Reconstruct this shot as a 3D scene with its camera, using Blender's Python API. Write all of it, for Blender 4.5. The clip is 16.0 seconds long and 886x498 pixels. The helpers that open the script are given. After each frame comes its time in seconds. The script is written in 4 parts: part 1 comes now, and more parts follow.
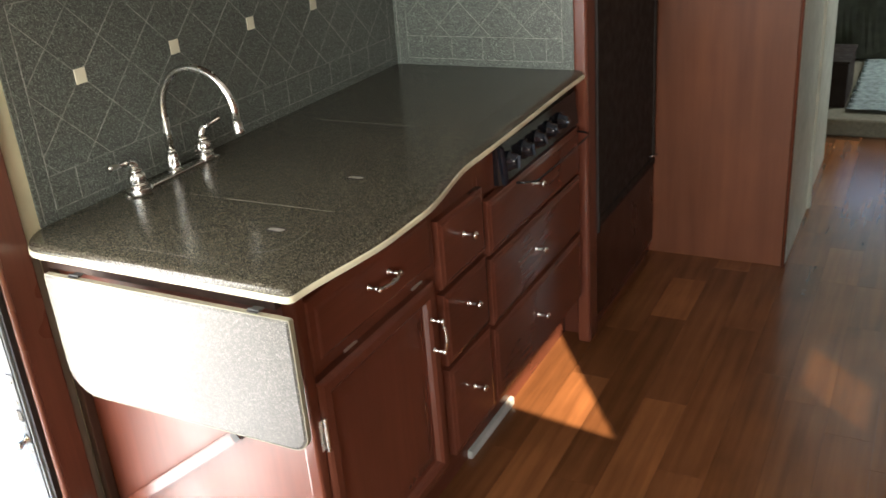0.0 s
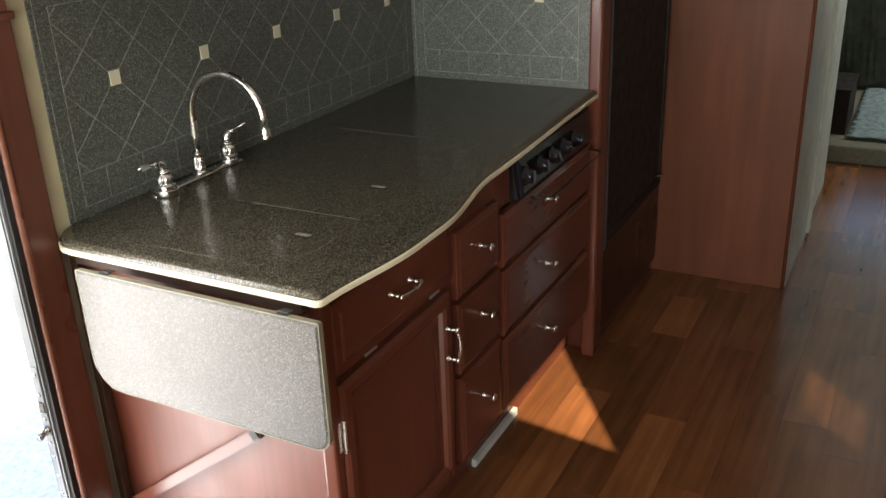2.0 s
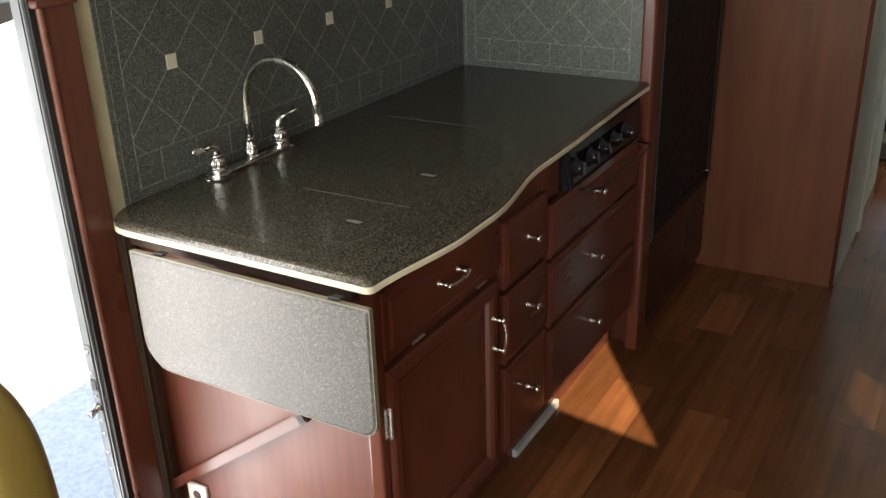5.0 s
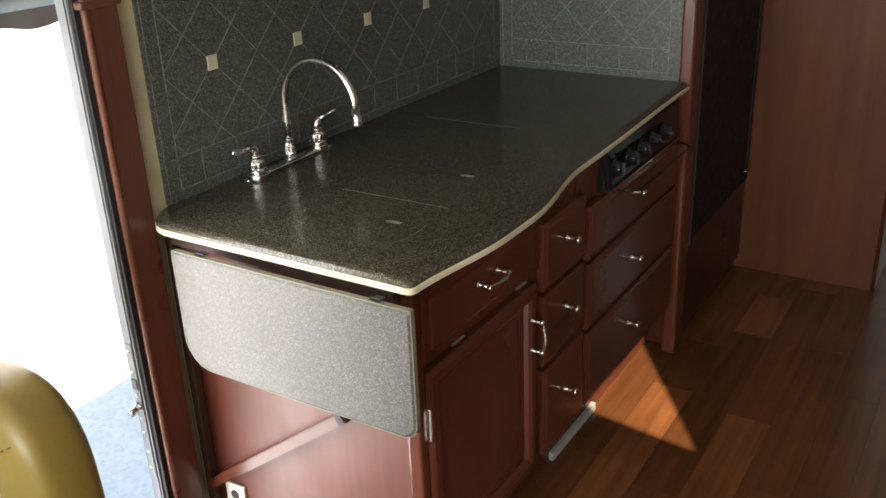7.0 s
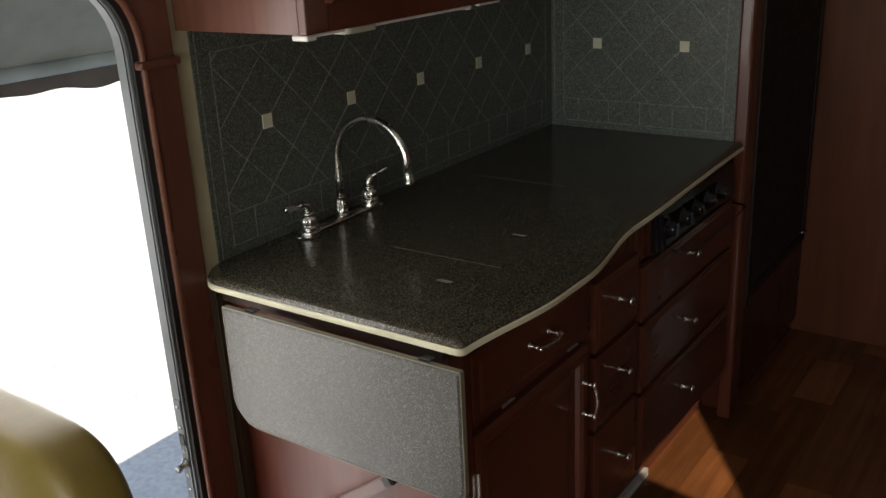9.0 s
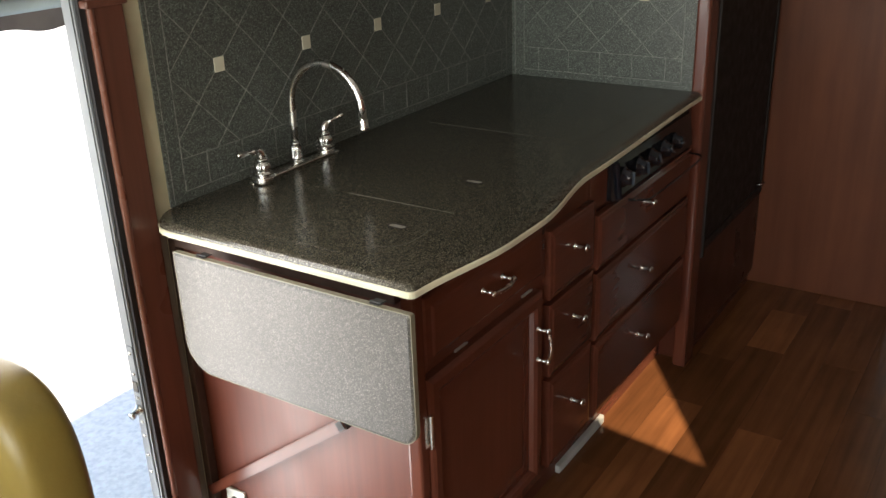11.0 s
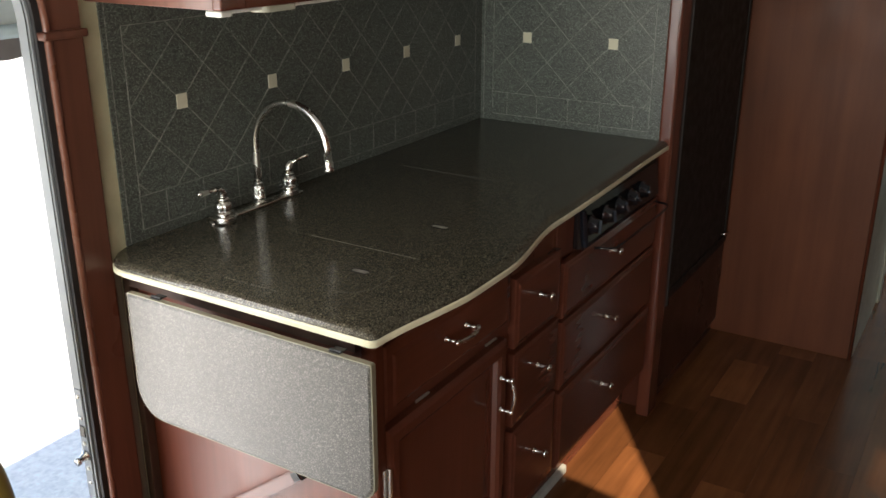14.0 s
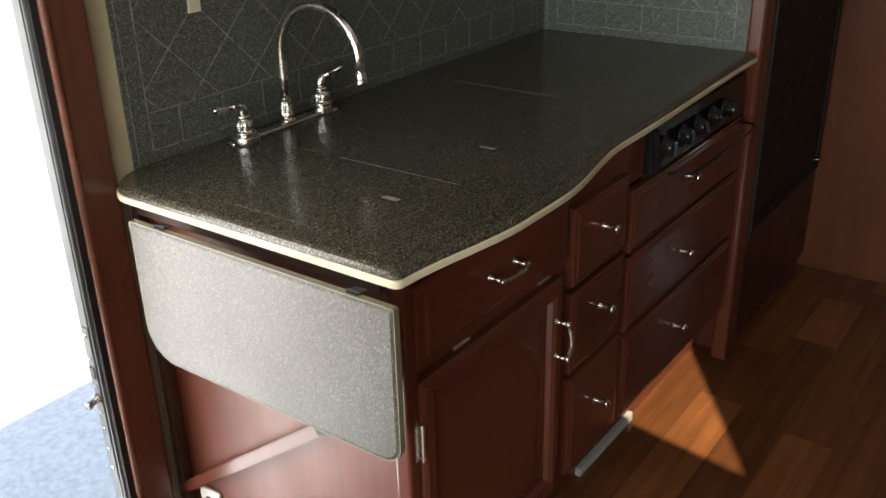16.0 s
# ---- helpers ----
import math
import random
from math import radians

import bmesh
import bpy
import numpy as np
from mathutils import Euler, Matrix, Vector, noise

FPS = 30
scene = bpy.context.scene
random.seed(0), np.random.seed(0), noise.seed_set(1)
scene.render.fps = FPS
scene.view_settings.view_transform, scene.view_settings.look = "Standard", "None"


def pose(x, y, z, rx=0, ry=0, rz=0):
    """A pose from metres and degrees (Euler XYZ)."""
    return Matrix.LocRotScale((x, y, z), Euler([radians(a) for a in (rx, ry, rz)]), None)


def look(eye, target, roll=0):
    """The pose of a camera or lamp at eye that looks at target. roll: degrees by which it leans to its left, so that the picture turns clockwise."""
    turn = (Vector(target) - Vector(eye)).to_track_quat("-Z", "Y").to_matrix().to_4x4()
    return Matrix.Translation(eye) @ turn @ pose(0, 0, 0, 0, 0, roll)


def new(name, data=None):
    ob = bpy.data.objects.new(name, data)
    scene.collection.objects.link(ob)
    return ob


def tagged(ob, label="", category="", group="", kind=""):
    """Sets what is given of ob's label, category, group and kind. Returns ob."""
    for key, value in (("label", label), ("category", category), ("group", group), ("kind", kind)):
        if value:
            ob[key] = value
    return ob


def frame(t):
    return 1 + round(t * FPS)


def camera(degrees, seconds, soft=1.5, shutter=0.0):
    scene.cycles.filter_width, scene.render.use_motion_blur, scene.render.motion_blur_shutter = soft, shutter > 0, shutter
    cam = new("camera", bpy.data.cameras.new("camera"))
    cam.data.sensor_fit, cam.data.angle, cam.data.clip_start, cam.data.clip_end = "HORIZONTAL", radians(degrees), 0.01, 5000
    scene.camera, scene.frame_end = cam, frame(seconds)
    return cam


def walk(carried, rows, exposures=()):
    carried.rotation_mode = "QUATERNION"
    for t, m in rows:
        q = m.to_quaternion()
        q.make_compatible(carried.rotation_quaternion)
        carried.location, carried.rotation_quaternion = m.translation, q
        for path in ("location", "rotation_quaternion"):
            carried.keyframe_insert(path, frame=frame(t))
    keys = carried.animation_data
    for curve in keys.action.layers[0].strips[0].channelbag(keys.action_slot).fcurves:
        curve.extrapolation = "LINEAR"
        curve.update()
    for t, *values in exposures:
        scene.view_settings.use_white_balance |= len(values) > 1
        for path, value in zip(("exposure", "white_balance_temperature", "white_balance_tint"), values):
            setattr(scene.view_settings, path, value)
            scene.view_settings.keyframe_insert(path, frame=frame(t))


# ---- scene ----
cam = camera(51.3, 16.0, shutter=0.4)
PATH = [
    (0, (-0.964, -1.416, 1.498), (0.638, -0.527, 0.697), -4.7),
    (0.5, (-1.011, -1.408, 1.502), (0.622, -0.594, 0.684), -3.1),
    (1, (-1.027, -1.395, 1.511), (0.557, -0.483, 0.7), -3.1),
    (1.5, (-1.028, -1.392, 1.525), (0.593, -0.501, 0.763), -2.2),
    (2, (-1.025, -1.387, 1.519), (0.595, -0.512, 0.737), -2.3),
    (2.5, (-1.02, -1.378, 1.516), (0.596, -0.51, 0.719), -2.3),
    (3, (-1.017, -1.362, 1.532), (0.582, -0.372, 0.851), -1.6),
    (3.5, (-1.041, -1.363, 1.543), (0.541, -0.319, 0.904), -1.2),
    (4, (-1.036, -1.369, 1.526), (0.548, -0.398, 0.784), -2.2),
    (4.2, (-1.036, -1.375, 1.523), (0.534, -0.405, 0.752), -2.9),
    (6.3, (-1.027, -1.353, 1.516), (0.546, -0.444, 0.681), -0.1),
    (6.5, (-1.026, -1.359, 1.513), (0.517, -0.399, 0.678), -0.9),
    (7, (-1.038, -1.348, 1.516), (0.502, -0.35, 0.721), -2.5),
    (7.5, (-1.038, -1.334, 1.503), (0.441, -0.238, 0.721), -3.5),
    (8, (-1.037, -1.339, 1.512), (0.446, -0.198, 0.806), -4.3),
    (8.2, (-1.035, -1.335, 1.517), (0.468, -0.208, 0.829), -4.0),
    (10.3, (-1.02, -1.34, 1.508), (0.499, -0.259, 0.784), -1.6),
    (10.5, (-1.022, -1.35, 1.506), (0.5, -0.293, 0.754), -1.7),
    (11, (-1.016, -1.359, 1.493), (0.515, -0.326, 0.727), -2.1),
    (11.5, (-0.996, -1.34, 1.485), (0.579, -0.355, 0.744), -1.1),
    (12, (-0.993, -1.328, 1.483), (0.579, -0.369, 0.705), -0.1),
    (12.5, (-0.993, -1.332, 1.491), (0.593, -0.354, 0.764), -0.0),
    (13, (-1.003, -1.334, 1.497), (0.583, -0.323, 0.817), 0.2),
    (13.5, (-0.998, -1.338, 1.492), (0.578, -0.313, 0.809), -0.1),
    (14, (-0.985, -1.339, 1.494), (0.614, -0.356, 0.804), 0.1),
    (14.5, (-0.971, -1.341, 1.488), (0.627, -0.377, 0.767), -0.9),
    (15, (-0.977, -1.341, 1.479), (0.571, -0.296, 0.765), -2.1),
    (15.5, (-0.935, -1.341, 1.458), (0.566, -0.283, 0.665), -0.9),
    (16, (-0.784, -1.269, 1.41), (0.676, -0.184, 0.579), -1.5),
]
EXPOSURES = [(0.0, 2.45), (0.5, 2.4), (1.0, 2.2), (1.5, 2.0), (2.5, 1.95), (3.0, 1.92), (3.5, 1.7), (4.2, 1.55), (6.3, 1.88), (6.6, 1.83), (7.0, 1.6), (7.5, 0.8), (8.0, 0.1), (8.2, 0.1), (10.3, 0.9), (11.0, 1.5), (11.5, 2.0), (12.0, 1.55), (12.5, 1.45), (13.5, 1.3), (14.0, 1.35), (14.5, 1.62), (15.0, 1.68), (15.25, 1.5), (15.5, 1.38), (16, 1.4)]
walk(cam, [(t, look(eye, target, roll)) for t, eye, target, roll in PATH], EXPOSURES)

# ---- light ----
F = 0.035            # floor level
EL, AZ = 46.0, 45.0  # sun's height, and the way its light runs from +x towards +y
sun_way = Vector((math.cos(radians(EL)) * math.cos(radians(AZ)), math.cos(radians(EL)) * math.sin(radians(AZ)), -math.sin(radians(EL))))
world = bpy.data.worlds.new("sky")
scene.world = world
world.use_nodes = True
wn = world.node_tree
sky = wn.nodes.new("ShaderNodeTexSky")
sky.sky_type, sky.sun_disc = "NISHITA", False
sky.sun_elevation, sky.sun_rotation = radians(EL), radians(90 - (AZ + 180))
wn.links.new(sky.outputs[0], wn.nodes["Background"].inputs[0])
wn.nodes["Background"].inputs[1].default_value = 0.15
sun = new("sun", bpy.data.lights.new("sun", "SUN"))
sun.data.energy, sun.data.angle, sun.data.color = 5.0, radians(0.5), (1.0, 0.93, 0.82)
sun.matrix_world = look((0, 0, 6), Vector((0, 0, 6)) + sun_way)


def area_lamp(name, eye, target, w, h, power, color):
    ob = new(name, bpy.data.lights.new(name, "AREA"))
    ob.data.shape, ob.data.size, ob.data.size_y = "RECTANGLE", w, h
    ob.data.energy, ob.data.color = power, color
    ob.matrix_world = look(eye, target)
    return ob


area_lamp("door_daylight", (-0.42, 0.002, 0.65), (-0.42, -1.0, 0.55), 0.60, 1.5, 9, (1.0, 0.965, 0.93))
area_lamp("windshield_daylight", (-2.93, -1.15, 1.24), (0.0, -1.1, 0.9), 1.8, 0.76, 22, (0.94, 1.0, 0.95))
# unseen fill lamp, added to brighten the fronts and north backsplash
area_lamp("south_fill", (-2.1, -2.33, 1.45), (-1.5, 0, 1.0), 0.9, 0.6, 7, (1.0, 0.90, 0.78))
# two unseen bedroom lamps, added for the floor sheen and a brighter rug
area_lamp("bedroom_sheen_fill", (5.57, -1.35, 0.93), (4.0, -1.3, 0.85), 0.55, 0.28, 0.028, (0.74, 0.84, 1.0))
area_lamp("bedroom_fill", (4.7, -2.27, 1.4), (4.7, 0, 0.6), 0.9, 0.6, 8.5, (0.92, 1.0, 1.0))


# ---- materials ----
def mat(name, base=(0.5, 0.5, 0.5), rough=0.5, metal=0.0, coat=0.0, spec=0.5):
    m = bpy.data.materials.new(name)
    m.use_nodes = True
    p = m.node_tree.nodes["Principled BSDF"]
    p.inputs["Base Color"].default_value = (*base, 1)
    p.inputs["Roughness"].default_value = rough
    p.inputs["Metallic"].default_value = metal
    p.inputs["Coat Weight"].default_value = coat
    p.inputs["Coat Roughness"].default_value = 0.12
    p.inputs["Specular IOR Level"].default_value = spec
    return m, m.node_tree, p


def node(nt, kind, **inputs):
    n = nt.nodes.new(kind)
    for k, v in inputs.items():
        n.inputs[k.replace("_", " ")].default_value = v
    return n


def coords(nt, scale=(1, 1, 1), random_shift=False):
    tc = nt.nodes.new("ShaderNodeTexCoord")
    mp = nt.nodes.new("ShaderNodeMapping")
    mp.inputs["Scale"].default_value = scale
    nt.links.new(tc.outputs["Object"], mp.inputs["Vector"])
    if random_shift:
        info = nt.nodes.new("ShaderNodeObjectInfo")
        mul = nt.nodes.new("ShaderNodeMath")
        mul.operation = "MULTIPLY"
        mul.inputs[1].default_value = 37.0
        nt.links.new(info.outputs["Random"], mul.inputs[0])
        nt.links.new(mul.outputs[0], mp.inputs["Location"])
    return mp.outputs[0]


def ramp(nt, fac, stops):
    r = nt.nodes.new("ShaderNodeValToRGB")
    while len(r.color_ramp.elements) < len(stops):
        r.color_ramp.elements.new(0.5)
    for e, (pos, col) in zip(r.color_ramp.elements, stops):
        e.position, e.color = pos, (*col, 1)
    nt.links.new(fac, r.inputs[0])
    return r.outputs[0]


def mix(nt, kind, fac, a, b):
    n = nt.nodes.new("ShaderNodeMix")
    n.data_type, n.blend_type = "RGBA", kind
    for sock, v in ((n.inputs[0], fac), (n.inputs[6], a), (n.inputs[7], b)):
        if hasattr(v, "is_linked"):
            nt.links.new(v, sock)
        else:
            sock.default_value = v
    return n.outputs[2]


def bump(nt, p, height, strength=0.2, distance=0.002):
    b = nt.nodes.new("ShaderNodeBump")
    b.inputs["Strength"].default_value, b.inputs["Distance"].default_value = strength, distance
    nt.links.new(height, b.inputs["Height"])
    nt.links.new(b.outputs[0], p.inputs["Normal"])


def noise_tex(nt, vec, scale, detail=4.0, rough=0.5, distortion=0.0):
    n = node(nt, "ShaderNodeTexNoise", Scale=scale, Detail=detail, Roughness=rough, Distortion=distortion)
    nt.links.new(vec, n.inputs["Vector"])
    return n.outputs[0]


def wood(name, dark, light, rough=0.28, coat=0.35, grain=(60, 60, 2.2), spec=0.4, vary=0.0):
    m, nt, p = mat(name, light, rough, coat=coat)
    v = coords(nt, grain, True)
    g = noise_tex(nt, v, 1.6, 4, 0.55, 0.2)
    c = ramp(nt, g, [(0.32, dark), (0.68, light)])
    v2 = coords(nt, (1.5, 1.5, 0.8), True)
    big = noise_tex(nt, v2, 2.6, 4)
    c = mix(nt, "MULTIPLY", 0.75, c, ramp(nt, big, [(0.3, (0.72, 0.70, 0.70)), (0.7, (1.15, 1.12, 1.1))]))
    if vary:
        info = nt.nodes.new("ShaderNodeObjectInfo")
        c = mix(nt, "MULTIPLY", vary, c, ramp(nt, info.outputs["Random"], [(0.0, (0.50, 0.47, 0.46)), (0.35, (0.85, 0.83, 0.82)), (0.7, (1.0, 1.0, 1.0)), (1.0, (1.75, 1.70, 1.55))]))
    nt.links.new(c, p.inputs["Base Color"])
    r = ramp(nt, noise_tex(nt, coords(nt, (3, 3, 3)), 3, 2), [(0.15, (rough * 0.75,) * 3), (0.85, (rough * 1.3,) * 3)])
    nt.links.new(r, p.inputs["Roughness"])
    p.inputs["Specular IOR Level"].default_value = spec
    bump(nt, p, g, 0.03, 0.0006)
    return m


def laminate(name, lo, mid, hi, rough=0.33, spec=0.5, relief=0.08, cells=820.0, blotch=0.6):
    """Dark speckled laminate with a fine pebble texture."""
    m, nt, p = mat(name, mid, rough, spec=spec)
    v = coords(nt)
    vor = node(nt, "ShaderNodeTexVoronoi", Scale=cells)
    nt.links.new(v, vor.inputs["Vector"])
    sep = nt.nodes.new("ShaderNodeSeparateColor")
    nt.links.new(vor.outputs["Color"], sep.inputs[0])
    fine = sep.outputs[0]
    c = ramp(nt, fine, [(0.0, lo), (0.45, mid), (0.72, mid), (1.0, hi)])
    soft = noise_tex(nt, v, 210, 2, 0.5)
    c = mix(nt, "MULTIPLY", blotch, c, ramp(nt, soft, [(0.3, (0.6, 0.6, 0.6)), (0.7, (1.4, 1.4, 1.4))]))
    big = noise_tex(nt, v, 5, 3)
    c = mix(nt, "MULTIPLY", 0.4, c, ramp(nt, big, [(0.3, (0.85, 0.85, 0.85)), (0.7, (1.1, 1.1, 1.1))]))
    nt.links.new(c, p.inputs["Base Color"])
    r = ramp(nt, noise_tex(nt, v, 6, 2), [(0.2, (rough * 0.9,) * 3), (0.8, (rough * 1.15,) * 3)])
    nt.links.new(r, p.inputs["Roughness"])
    bump(nt, p, fine, relief, 0.0006)
    return m


def plain(name, base, rough=0.5, metal=0.0, coat=0.0, amount=0.12, scale=12.0, relief=0.03, relief_scale=160.0, spec=0.5):
    m, nt, p = mat(name, base, rough, metal, coat, spec)
    v = coords(nt)
    lo, hi = 1 - amount, 1 + amount
    c = mix(nt, "MULTIPLY", 1.0, (*base, 1), ramp(nt, noise_tex(nt, v, scale, 5), [(0.3, (lo, lo, lo)), (0.7, (hi, hi, hi))]))
    nt.links.new(c, p.inputs["Base Color"])
    nt.links.new(ramp(nt, noise_tex(nt, v, scale * 2.3, 4), [(0.3, (rough * 0.85,) * 3), (0.7, (min(1, rough * 1.2),) * 3)]), p.inputs["Roughness"])
    bump(nt, p, noise_tex(nt, v, relief_scale, 3), relief, 0.001)
    return m


CHERRY = wood("cherry_wood", (0.098, 0.0305, 0.0184), (0.110, 0.0342, 0.0205), 0.15, 0.0, (40, 40, 1.8), 0.36)
# lighter, browner copy of the cherry: its gloss is put into the colour
TRIM = wood("light_cherry_trim", (0.104, 0.0410, 0.0268), (0.138, 0.0545, 0.0355), 0.30, 0.15, (34, 34, 1.6))
# lighter than the trim: the bead's highlight and wear are in the colour
BEAD = wood("highlit_worn_bead", (0.150, 0.0600, 0.0390), (0.200, 0.0830, 0.0550), 0.27, 0.2, (34, 34, 1.6))
STRIP = plain("shaded_wall_vinyl", (0.150, 0.135, 0.105), 0.55, relief=0.1)
CHERRY_X = wood("cherry_wood_level_grain", (0.096, 0.0300, 0.0180), (0.110, 0.0342, 0.0205), 0.17, 0.0, (2.2, 60, 60), 0.25)
PANEL = wood("cherry_veneer", (0.098, 0.0245, 0.0115), (0.132, 0.035, 0.0160), 0.38, 0.0, (34, 34, 1.3))
PANTRY = wood("brown_cherry_veneer", (0.104, 0.0345, 0.0165), (0.148, 0.0500, 0.0235), 0.40, 0.0, (9, 9, 0.7), 0.22)
END = wood("cherry_end_veneer", (0.094, 0.025, 0.014), (0.130, 0.035, 0.0195), 0.38, 0.0, (34, 34, 1.3))
# cherry copy with the shade below the fridge put into its colour
SHADED_CHERRY = wood("shaded_cherry_wood", (0.034, 0.0130, 0.0085), (0.050, 0.0185, 0.0120), 0.30, 0.0, (2.2, 60, 60), 0.3)
PLANK = wood("floor_plank", (0.120, 0.0462, 0.0178), (0.180, 0.0705, 0.0268), 0.22, 0.0, (1.4, 22, 22), 0.5, vary=0.55)
TOP = laminate("speckled_countertop", (0.014, 0.0128, 0.0098), (0.059, 0.0527, 0.0380), (0.185, 0.166, 0.122), 0.18, cells=680.0)
LEAF = laminate("brushed_speckled_laminate", (0.010, 0.0092, 0.0080), (0.043, 0.0396, 0.0343), (0.185, 0.171, 0.150), 0.40, relief=0.36, cells=720.0, blotch=0.5)
SPLASH = laminate("speckled_backsplash", (0.021, 0.0230, 0.0200), (0.078, 0.0840, 0.0730), (0.235, 0.266, 0.234), 0.38, relief=0.12, cells=680.0)
GROUT = plain("pale_grout_line", (0.21, 0.212, 0.19), 0.5, amount=0.45, scale=90)
SEAM = plain("worn_seam", (0.105, 0.098, 0.080), 0.5, amount=0.5, scale=70)
FAINT = plain("faint_seam", (0.048, 0.045, 0.038), 0.5, amount=0.5, scale=70)
# the cream band again, darkened to tan for the shade on the leaf
SHADED_BAND = plain("shaded_edge_band", (0.17, 0.155, 0.105), 0.45)
CREAM = plain("cream_edge_band", (0.62, 0.58, 0.42), 0.35)
INSERT = plain("cream_insert", (0.60, 0.57, 0.44), 0.4)
WALLC = plain("cream_wall_vinyl", (0.46, 0.425, 0.285), 0.55, relief=0.1)
HALLC = plain("pale_wall_vinyl", (0.36, 0.36, 0.29), 0.5, relief=0.1)
CEIL = plain("white_ceiling", (0.72, 0.71, 0.68), 0.7)
CHROME = plain("brushed_nickel", (0.66, 0.65, 0.615), 0.25, 1.0, amount=0.06, relief=0.01)
SATIN = plain("satin_nickel", (0.72, 0.71, 0.68), 0.42, 1.0, amount=0.06, relief=0.01)
STEEL = plain("aluminium", (0.27, 0.29, 0.31), 0.42, 0.3, amount=0.1)
BLACK = plain("black_gloss", (0.008, 0.008, 0.0095), 0.09, amount=0.1, relief=0.0)
FRIDGE = plain("black_fridge_panel", (0.0225, 0.0185, 0.0160), 0.60, amount=0.08, relief=0.0, spec=0.18)
KNOBS = plain("glossy_dark_knob", (0.008, 0.010, 0.015), 0.07, 0.0, coat=0.0, relief=0.0)
GLINT = plain("glint_grey", (0.10, 0.12, 0.15), 0.12, 0.6, relief=0.0)
HOLE_RIM = plain("mottled_grey_metal", (0.24, 0.235, 0.21), 0.4, amount=0.4, scale=60)
RUBBER = plain("black_rubber", (0.012, 0.012, 0.013), 0.6)
# white metal greyed in its colour for the shade at the toe kick
SHADED_WHITE = plain("shaded_white_metal", (0.40, 0.405, 0.38), 0.45)
WHITE = plain("white_plastic", (0.72, 0.72, 0.67), 0.35)
DARKWOOD = plain("shadowed_core_board", (0.05, 0.025, 0.017), 0.6)
LEATHER = plain("olive_gold_leather", (0.190, 0.138, 0.034), 0.36, spec=0.4, amount=0.18, scale=7, relief=0.35, relief_scale=140)
STITCH = plain("brown_thread", (0.085, 0.058, 0.022), 0.42, spec=0.35, amount=0.2, scale=9, relief=0.3, relief_scale=140)
FABRIC = plain("grey_awning_fabric", (0.34, 0.37, 0.41), 0.85, relief=0.2)
DARKFAB = plain("dark_awning_valance", (0.15, 0.135, 0.155), 0.9)
BAR = plain("pale_awning_bar", (0.38, 0.46, 0.56), 0.4)
# asphalt painted near white, so sun glare is in its colour
GROUND = plain("sun_whitened_asphalt", (0.94, 0.88, 0.78), 0.9, amount=0.14, scale=45, relief=0.4, relief_scale=60)
SHADOW_GREY = plain("shadow_grey", (0.62, 0.63, 0.64), 0.9, amount=0.2, scale=30, relief=0.6, relief_scale=120)


def glass(name, tint):
    m, nt, p = mat(name)
    tr, gl, ms = [nt.nodes.new("ShaderNode" + k) for k in ("BsdfTransparent", "BsdfGlossy", "MixShader")]
    tr.inputs[0].default_value = (*tint, 1)
    gl.inputs["Roughness"].default_value = 0.03
    ms.inputs[0].default_value = 0.06
    nt.links.new(tr.outputs[0], ms.inputs[1])
    nt.links.new(gl.outputs[0], ms.inputs[2])
    nt.links.new(ms.outputs[0], nt.nodes["Material Output"].inputs[0])
    return m


# the dark tint sets how faint the floor's second sun patch is
GLASS, DARKGLASS = glass("clear_glass", (0.92, 0.88, 0.80)), glass("dark_tinted_glass", (0.34, 0.33, 0.24))
RECESS_DARK = plain("recess_shade", (0.013, 0.008, 0.006), 0.75, spec=0.12)
CARPET = plain("tan_carpet", (0.10, 0.088, 0.062), 0.95, amount=0.2, scale=60, relief=0.8, relief_scale=300)
BEDDING = plain("dark_green_bedspread", (0.040, 0.043, 0.029), 0.85, amount=0.3)
RUG = plain("pale_blue_shag", (0.27, 0.32, 0.32), 0.95, amount=0.35, scale=40, relief=1.0, relief_scale=90)


# ---- building helpers ----
def part(name, bm, material, parent=None, label="", smooth=False, kind=""):
    me = bpy.data.meshes.new(name)
    bmesh.ops.recalc_face_normals(bm, faces=bm.faces)
    bm.to_mesh(me)
    bm.free()
    me.materials.append(material)
    if smooth:
        me.polygons.foreach_set("use_smooth", [True] * len(me.polygons))
    ob = new(name, me)
    if parent:
        ob.parent = parent
        bpy.context.view_layer.update()
        ob.matrix_parent_inverse = parent.matrix_world.inverted()
    return tagged(ob, label, kind=kind)


def thing(name, at, label, category, group="", kind=""):
    ob = new(name)
    ob.empty_display_size = 0.05
    ob.location = at
    bpy.context.view_layer.update()
    return tagged(ob, label, category, group, kind)


def B():
    return bmesh.new()


def box(bm, x0, x1, y0, y1, z0, z1, bevel=0.0, seg=2):
    r = bmesh.ops.create_cube(bm, size=1)
    vs = r["verts"]
    for v in vs:
        v.co = Vector((x0 + (v.co.x + 0.5) * (x1 - x0), y0 + (v.co.y + 0.5) * (y1 - y0), z0 + (v.co.z + 0.5) * (z1 - z0)))
    if bevel:
        es = list({e for v in vs for e in v.link_edges})
        bmesh.ops.bevel(bm, geom=es, offset=bevel, segments=seg, affect="EDGES", profile=0.6)
    return bm


def loft(bm, rings, closed=True, caps=True):
    """Faces between rings of equal length."""
    rows = [[bm.verts.new(p) for p in ring] for ring in rings]
    n = len(rows[0])
    for a, b in zip(rows, rows[1:]):
        for i in range(n if closed else n - 1):
            j = (i + 1) % n
            bm.faces.new((a[i], a[j], b[j], b[i]))
    if caps:
        bm.faces.new(rows[0])
        bm.faces.new(rows[-1])
    return bm


